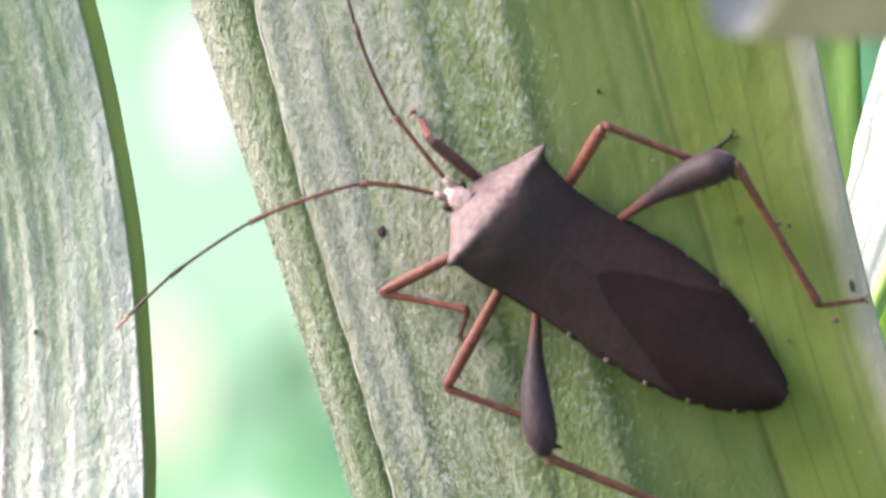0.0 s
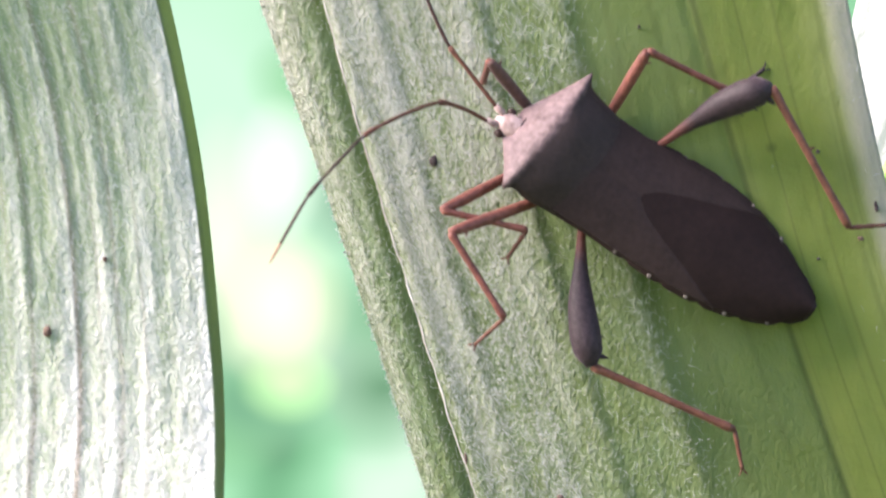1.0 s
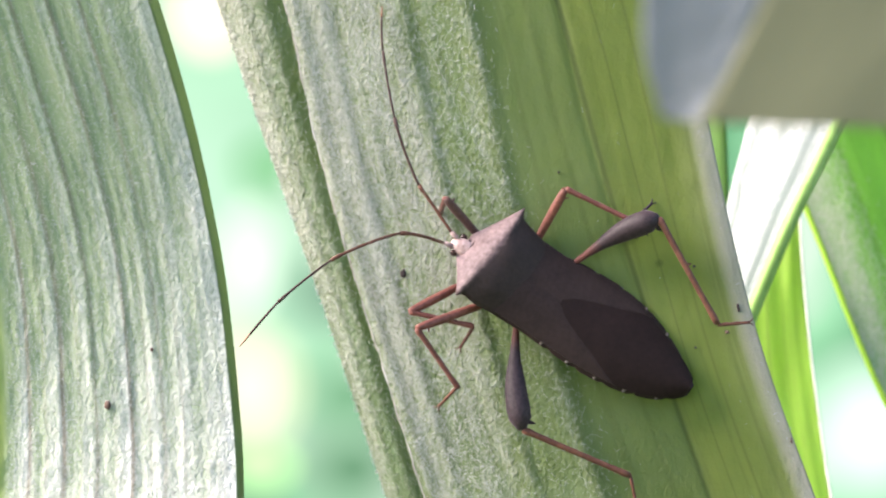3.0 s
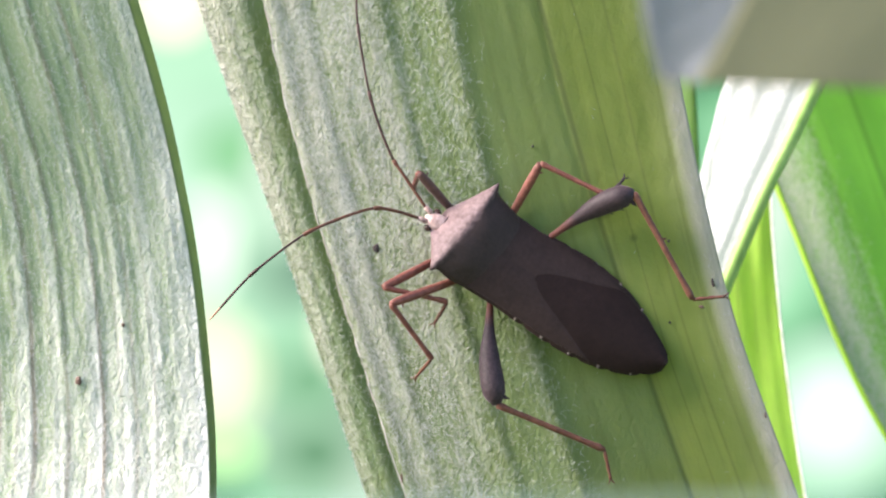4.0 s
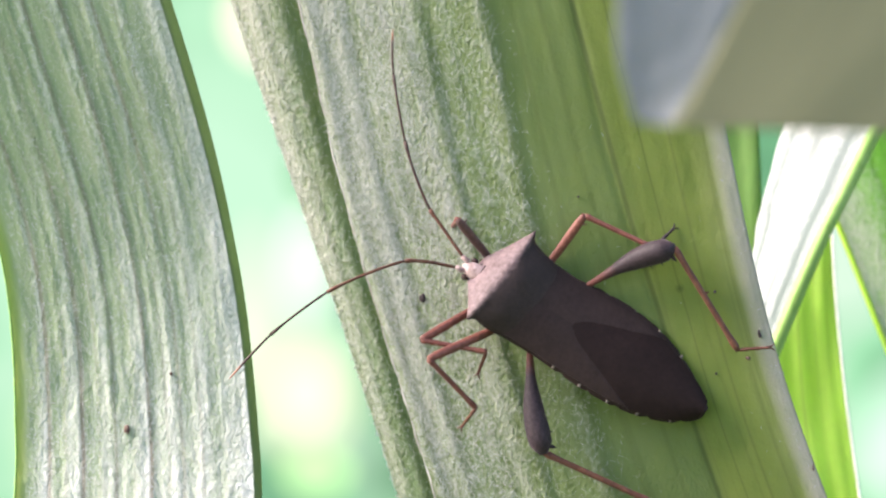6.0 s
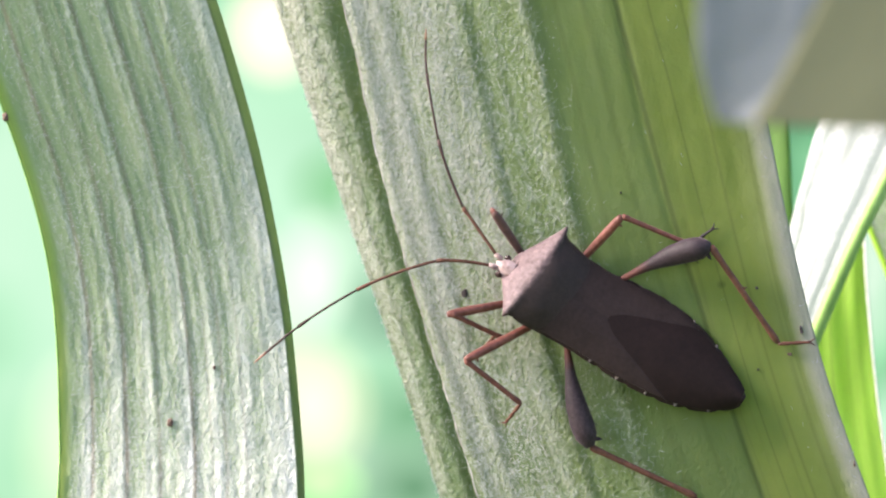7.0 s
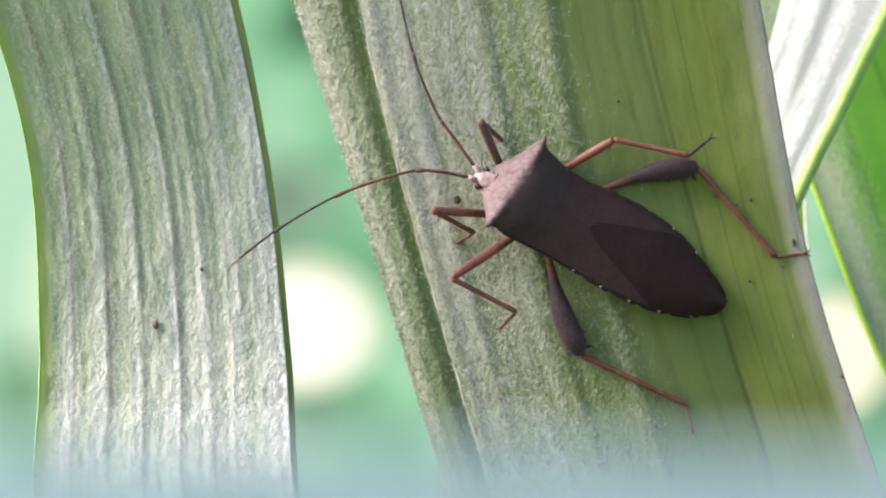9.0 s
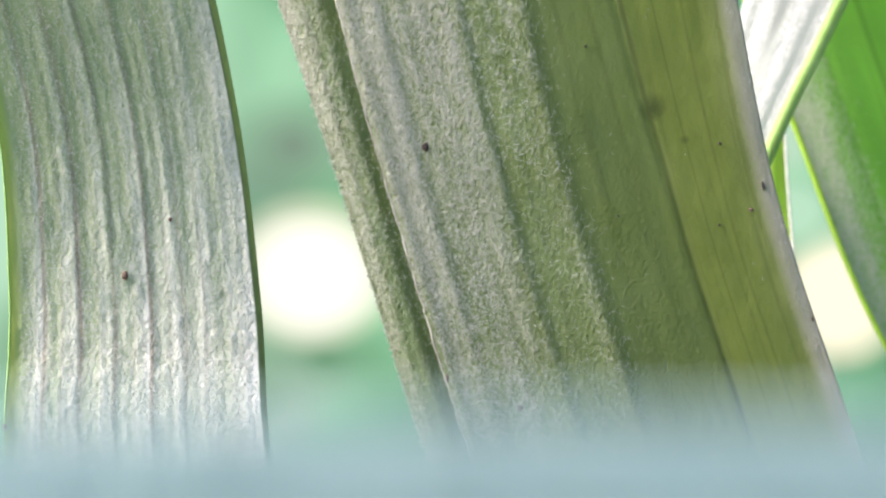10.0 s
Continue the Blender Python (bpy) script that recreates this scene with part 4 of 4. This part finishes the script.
# leg tables: hip; lengths of femur, tibia, tarsus; then seconds: knee, ankle, toe (mm on the leaf's plane)
LEGS = {
    "front_left": ((9.2, 2.1), (6.6, 5.8, 2.6), {
        0: (12.7, 7.7, 6.7, 5.4, 7.0, 7.8), 1: (12.0, 6.7, 6.6, 5.0, 6.8, 7.7), 4.5: (12.0, 6.8, 6.7, 5.1, 6.7, 7.7), 6.2: (11.7, 7.3, 6.3, 5.0, 5.7, 7.2),
        7.5: (14.2, 4.4, 10.7, 5.4, 11.7, 7.2), 9.0: (14.1, 4.2, 10.1, 4.4, 11.0, 5.9), 9.5: (14.6, 2.7, 11.2, 2.9, 12.3, 3.5), 9.8: (14.7, 2.6, 12.1, 2.6, 13.1, 3.0)}),
    "front_right": ((10.4, -1.6), (5.3, 5.8, 2.6), {
        0: (14.5, -2.6, 16.1, -3.0, 16.9, -3.2), 0.5: (14.5, -3.1, 14.6, -1.9, 16.4, -2.9), 1: (14.5, -3.2, 14.5, -1.8, 16.4, -2.9), 4.5: (14.7, -3.1, 14.7, -1.7, 16.7, -2.9),
        6.2: (14.6, -3.8, 15.0, -3.6, 15.3, -3.5), 7.5: (14.6, -4.0, 15.0, -4.1, 15.4, -4.1), 9.0: (14.0, -4.5, 11.9, -4.0, 13.5, -5.1),
        9.5: (13.7, -5.4, 11.5, -6.4, 13.4, -8.2), 9.8: (13.0, -5.4, 11.8, -7.6, 13.4, -9.2)}),
    "middle_left": ((6.3, 2.2), (8.5, 6.6, 3.0), {
        0: (6.0, 10.7, 1.2, 9.8, -0.9, 12.0), 0.5: (5.6, 10.0, 1.3, 9.6, -0.6, 12.0), 0.75: (10.2, 7.8, 4.5, 10.4, 5.0, 13.2), 1: (10.7, 7.5, 4.5, 10.6, 5.7, 13.5),
        4.5: (10.6, 7.5, 5.3, 10.0, 5.7, 12.7), 6.2: (10.1, 8.3, 4.4, 9.7, 4.7, 12.4), 7.5: (10.4, 8.2, 4.4, 9.5, 5.0, 12.1), 9.0: (10.0, 8.6, 3.7, 8.7, 4.3, 11.1),
        9.5: (10.5, 7.8, 4.4, 6.4, 4.9, 8.7), 9.8: (11.0, 7.4, 4.6, 6.0, 5.3, 7.9)}),
    "middle_right": ((6.0, -3.6), (5.9, 6.6, 3.0), {
        0: (5.7, -8.8, -0.2, -9.7, -1.2, -12.3), 1: (6.0, -9.1, 0.0, -9.6, -1.2, -12.1), 4.5: (6.2, -9.3, -0.4, -10.0, -0.7, -12.3), 6.2: (4.6, -9.3, -1.7, -9.9, -3.0, -12.5),
        7.5: (4.6, -8.8, -1.6, -9.4, -3.0, -12.4), 9.0: (3.0, -8.4, -3.6, -10.2, -4.6, -12.8), 9.5: (8.3, -8.3, 2.2, -8.7, 1.1, -11.5), 9.8: (9.8, -7.4, 5.0, -8.7, 5.5, -11.5)}),
    "hind_left": ((4.3, 2.1), (10.6, 10.3, 3.1), {
        0: (-1.7, 10.5, -11.7, 9.1, -13.8, 11.4), 1: (-1.7, 10.5, -11.9, 9.2, -14.1, 11.6), 4.5: (-1.6, 10.3, -11.6, 8.9, -13.8, 11.2), 6.2: (-2.9, 10.1, -12.7, 9.4, -14.7, 11.4),
        7.5: (-2.7, 10.0, -12.6, 9.5, -14.4, 11.7), 9.0: (-3.2, 9.6, -13.4, 9.2, -15.4, 11.6), 9.5: (-2.9, 9.1, -12.9, 8.0, -14.9, 10.1), 9.8: (-3.0, 9.4, -12.6, 7.9, -14.6, 10.0)}),
    "hind_right": ((2.4, -3.6), (9.3, 10.5, 3.2), {
        0: (-2.2, -11.0, -11.1, -6.0, -13.5, -7.9), 1: (-2.1, -11.2, -11.2, -6.0, -13.6, -7.6), 4.5: (-2.0, -11.4, -11.2, -6.2, -13.7, -8.2), 6.2: (-3.4, -10.5, -12.6, -6.0, -15.4, -7.9),
        7.5: (-3.3, -10.5, -12.5, -5.8, -15.2, -7.5), 9.0: (-4.7, -9.8, -14.2, -5.9, -17.0, -7.6), 9.5: (-4.9, -10.0, -14.5, -7.1, -17.6, -8.7), 9.8: (-4.9, -9.9, -15.0, -7.3, -17.7, -8.8)}),
}


def build_leg(bug, name, lengths):
    """Femur, tibia and tarsus, each along its own x axis."""
    femur, tibia, tarsus = lengths
    hind = name.startswith("hind")
    made = []
    bm = bmesh.new()
    fs = np.linspace(0, 1, 22)
    if hind:
        thick = [ease(f, [(0, 0.25), (0.2, 0.31), (0.38, 0.50), (0.60, 0.92), (0.80, 1.10), (0.92, 1.0), (0.97, 0.58), (1, 0.38)]) for f in fs]
    else:
        thick = [ease(f, [(0, 0.32), (0.35, 0.38), (0.7, 0.42), (0.93, 0.37), (1, 0.27)]) for f in fs]
    side = 1 if name.endswith("left") else -1
    bow = -0.42 * side if hind else 0.0
    tube(bm, [(femur * f, bow * math.sin(math.pi * f ** 1.25), 0) for f in fs], thick, 12)
    teeth = ((0.935, 0.72, 0.24), (0.81, 0.85, 0.07), (0.70, 0.70, 0.06)) if hind else ((0.86, 0.40, 0.13),)
    for f, y, r in teeth:
        tube(bm, [(femur * f, side * (y - 0.3), 0), (femur * f + 0.12, side * (y + r * 0.5), 0), (femur * f + 0.25, side * (y + r * 1.9), 0)], [r, r * 0.7, 0.02], 7)
    label = "swollen dark toothed thigh" if hind else "reddish brown thigh"
    made.append(part("femur", bm, THIGH if hind else DUSKY_LEG if name == "front_right" else RED_LEG, bug, label))
    bm = bmesh.new()
    tube(bm, [(tibia * f, 0, 0) for f in fs], [ease(f, [(0, 0.22), (0.05, 0.30), (0.12, 0.24), (0.8, 0.22), (0.95, 0.28), (1, 0.2)]) * (1.15 if hind else 1) for f in fs], 9)
    if name == "hind_right":
        tube(bm, [(tibia * 0.45, 0.15, 0), (tibia * 0.46, 0.55, 0)], [0.16, 0.05], 6)
    made.append(part("tibia", bm, BROWN_LEG if hind else RED_LEG, bug, "slender red-brown shin"))
    bm = bmesh.new()
    tube(bm, [(tarsus * f, 0, 0.05 * math.sin(9 * f)) for f in np.linspace(0, 0.86, 12)],
         [ease(f, [(0, 0.14), (0.28, 0.19), (0.33, 0.13), (0.55, 0.18), (0.6, 0.12), (0.86, 0.15)]) for f in np.linspace(0, 0.86, 12)], 8)
    for s in (-1, 1):
        tube(bm, [(tarsus * 0.84, 0, 0), (tarsus * 0.95, s * 0.2, 0.02), (tarsus * 1.0, s * 0.34, -0.12)], [0.07, 0.06, 0.015], 6)
    # The right middle foot's backlit darkness is put into its colour.
    made.append(part("tarsus", bm, DARK_LEG if name == "middle_right" else BROWN_LEG, bug, "clawed foot"))
    return made


def reach(a, xy, length, rise, least=0.0):
    """The joint a given length from a, over the place xy; what the plane's distance lacks goes into height."""
    flat = Vector((xy[0] - a.x, xy[1] - a.y, 0))
    d = min(flat.length, length)
    h = math.sqrt(max(length * length - d * d, 0.0)) * rise
    h = max(h, least - a.z) if rise < 0 else h
    v = flat.normalized() * d + Vector((0, 0, h))
    return a + v.normalized() * length


def aim(a, b):
    """The pose of a part whose x axis runs from a to b (mm)."""
    x = (b - a).normalized()
    y = Vector((0, 0, 1)).cross(x)
    y = y.normalized() if y.length > 1e-3 else Vector((0, 1, 0))
    m = Matrix((x, y, x.cross(y))).transposed().to_4x4()
    m.translation = a * MM
    return m


def leg_rows(hip, lengths, table):
    keys = dict(table)
    keys[5.8] = table[4.5]
    keys[10.0] = table[9.8]
    rows = [[], [], []]
    for t in sorted(keys):
        k = keys[t]
        a = Vector((*hip, 1.4 if hip[1] > 0 else 0.6))
        b = reach(a, k[0:2], lengths[0], 1)
        c = reach(b, k[2:4], lengths[1], -1, 0.5)
        d = reach(c, k[4:6], lengths[2], -1, 0.15)
        for row, p, q in zip(rows, (a, b, c), (b, c, d)):
            row.append((t, aim(p, q)))
    return rows


BUG, WINGS = build_bug()
FEELERS = [build_feeler(BUG, LEFT_FEELER, 2), build_feeler(BUG, RIGHT_FEELER, 1)]
LEG_PARTS = {name: build_leg(BUG, name, lengths) for name, (hip, lengths, table) in LEGS.items()}


def on_back(a, b, turn, h=0.0, pitch=0.0, bank=0.0):
    """The bug's pose on the leaf: its middle at (a, b), its head towards turn degrees."""
    m = Matrix((LEAF_X, LEAF_Z, LEAF_N)).transposed().to_4x4()
    m.translation = on_leaf(a, b, h) * MM
    return m @ pose(0, 0, 0, 0, 0, turn) @ pose(0, 0, 0, bank, pitch, 0)


# where the haze sheet and the dry leaf near the lens move: seconds, then millimetres
LOW_WAY = [(0, 0, -116, -60), (2, 0, -150, -40), (2.7, 0.81, -158.03, -1.1), (3.8, 0.9, -157.88, -1.45), (4, 0.07, -157.15, -1.76), (4.5, 0.2, -157.48, -1.76), (5, 1.96, -157.26, -1.04), (5.5, 1.89, -157.2, -0.57), (6, 3.99, -157.37, 0.92), (6.2, 2.68, -158.3, -0.24), (7.5, -1.97, -157.89, -1.39), (8, -8.21, -157.32, -3.77), (8.2, -10.09, -156.94, -4.85), (8.5, -12.29, -156.31, -6.16), (9, -16.05, -155.56, -6.04), (9.5, -16.62, -155.79, -6.78), (9.8, -12.32, -156.47, -5.92), (10, -12.11, -155.82, -5.97)]
DRY_WAY = [(0, 13.65, -70.76, 8.15), (0.2, 10.35, -70.9, 6.59), (0.5, 7.91, -71.07, 5.01), (1, 7.89, -79.32, 6.35), (1.2, 7.4, -84.17, 6.95), (1.5, 7.23, -91.22, 7.07), (1.7, 7.25, -96.34, 6.7), (2, 7.79, -105.77, 6.48), (2.5, 6.51, -120.01, 5.64), (2.7, 6.64, -120.1, 6.08), (3.8, 6.7, -120.08, 5.86), (4.2, 6.22, -119.43, 5.68), (4.5, 6.09, -119.69, 5.68), (4.8, 6.45, -119.52, 6.15), (5, 6.8, -119.29, 6.36), (5.3, 6.72, -119.13, 6.41), (5.5, 6.87, -119.04, 6.67), (5.8, 7.48, -119.02, 7.28), (6, 7.92, -119.34, 7.89), (6.2, 7.36, -120.26, 7.07), (7.5, 5.54, -119.82, 6.34), (8, 2.42, -119.45, 5.15), (8.2, 2.15, -119.29, 4.72), (8.5, 2.47, -118.96, 4.73), (9, 0.12, -118.78, 5.33), (9.5, -0.12, -119.03, 4.11), (9.8, 3.92, -119.39, 4.09), (10, 3.89, -118.62, 3.88)]


def motions():
    walk(BUG, [(0, on_back(9.98, 0.03, 149.4)), (1, on_back(9.86, 0.15, 148.8)), (4.5, on_back(9.91, 0.01, 148.2)), (5.8, on_back(9.91, 0.01, 148.2)),
               (6.2, on_back(8.68, 0.55, 150.1)), (7.5, on_back(8.72, 0.38, 151.3)), (8.2, on_back(8.6, 0.28, 151.6)), (9.0, on_back(7.45, 0.43, 154.1)),
               (9.5, on_back(6.59, -1.59, 157.6)), (9.8, on_back(6.47, -2.17, 159.1)), (9.833, on_back(4.5, -1.2, 159, 1.0)), (9.9, on_back(-9.5, 3.4, 152, 6, -42, 14)),
               (9.967, on_back(-45, 20, 140, 16, -45, 15)), (10.0, on_back(-75, 34, 140, 24, -45, 15))])
    for (wing, hinge), side in zip((WINGS[1], WINGS[-1]), (1, -1)):
        h = hinge * MM
        rest = Matrix.Translation(h)
        spread = rest @ pose(0, 0, 0, 58 if side > 0 else -18, 0, 0) @ pose(0, 0, 0, 0, 0, -side * 58)
        walk(wing, [(0, rest), (9.8, rest), (9.867, spread), (9.933, rest @ pose(0, 0, 0, 36 if side > 0 else 10, 0, 0) @ pose(0, 0, 0, 0, 0, -side * 62)), (10.0, spread)])
    sway(FEELERS[0], LEFT_FEELER, rolled((12.7, 0.85, 2.58)) * MM, 49,
         ((0, 0, 12, 3), (0.2, 0, 27, 6), (0.5, 2, 61, 10), (1, 0, 56, 7.5), (2, 0.8, 46, 5), (4.5, 1.5, 41, 4), (5.8, 2, 33, 4), (6.2, 2, 20, 3), (7.5, 0, 12, 0),
          (9, -3, 10, 1), (9.5, -4, 14, 1), (9.8, -15, 12, 0), (10, -15, 12, 0)))
    sway(FEELERS[1], RIGHT_FEELER, rolled((12.7, -0.32, 2.58)) * MM, -40,
         ((0, 6, 0, 0), (1, 6, 0, -1), (2, 4, 0, 0), (4.5, 2.5, 0, 0), (5.8, 2.5, 0, 0), (6.2, 1.8, 0, 0), (7.5, 0, 0, 0), (9, 0.8, 0, 0), (9.5, -1, 0, 0), (9.8, 1.7, 0, 0), (10, 1.7, 0, 0)))
    for leaf, way in ((LOW_HAZE, LOW_WAY), (DRY, DRY_WAY)):
        walk(leaf, [(t, pose(x * MM, y * MM, z * MM)) for t, x, y, z in way])
    for name, (hip, lengths, table) in LEGS.items():
        for ob, rows in zip(LEG_PARTS[name], leg_rows(hip, lengths, table)):
            walk(ob, rows)


motions()
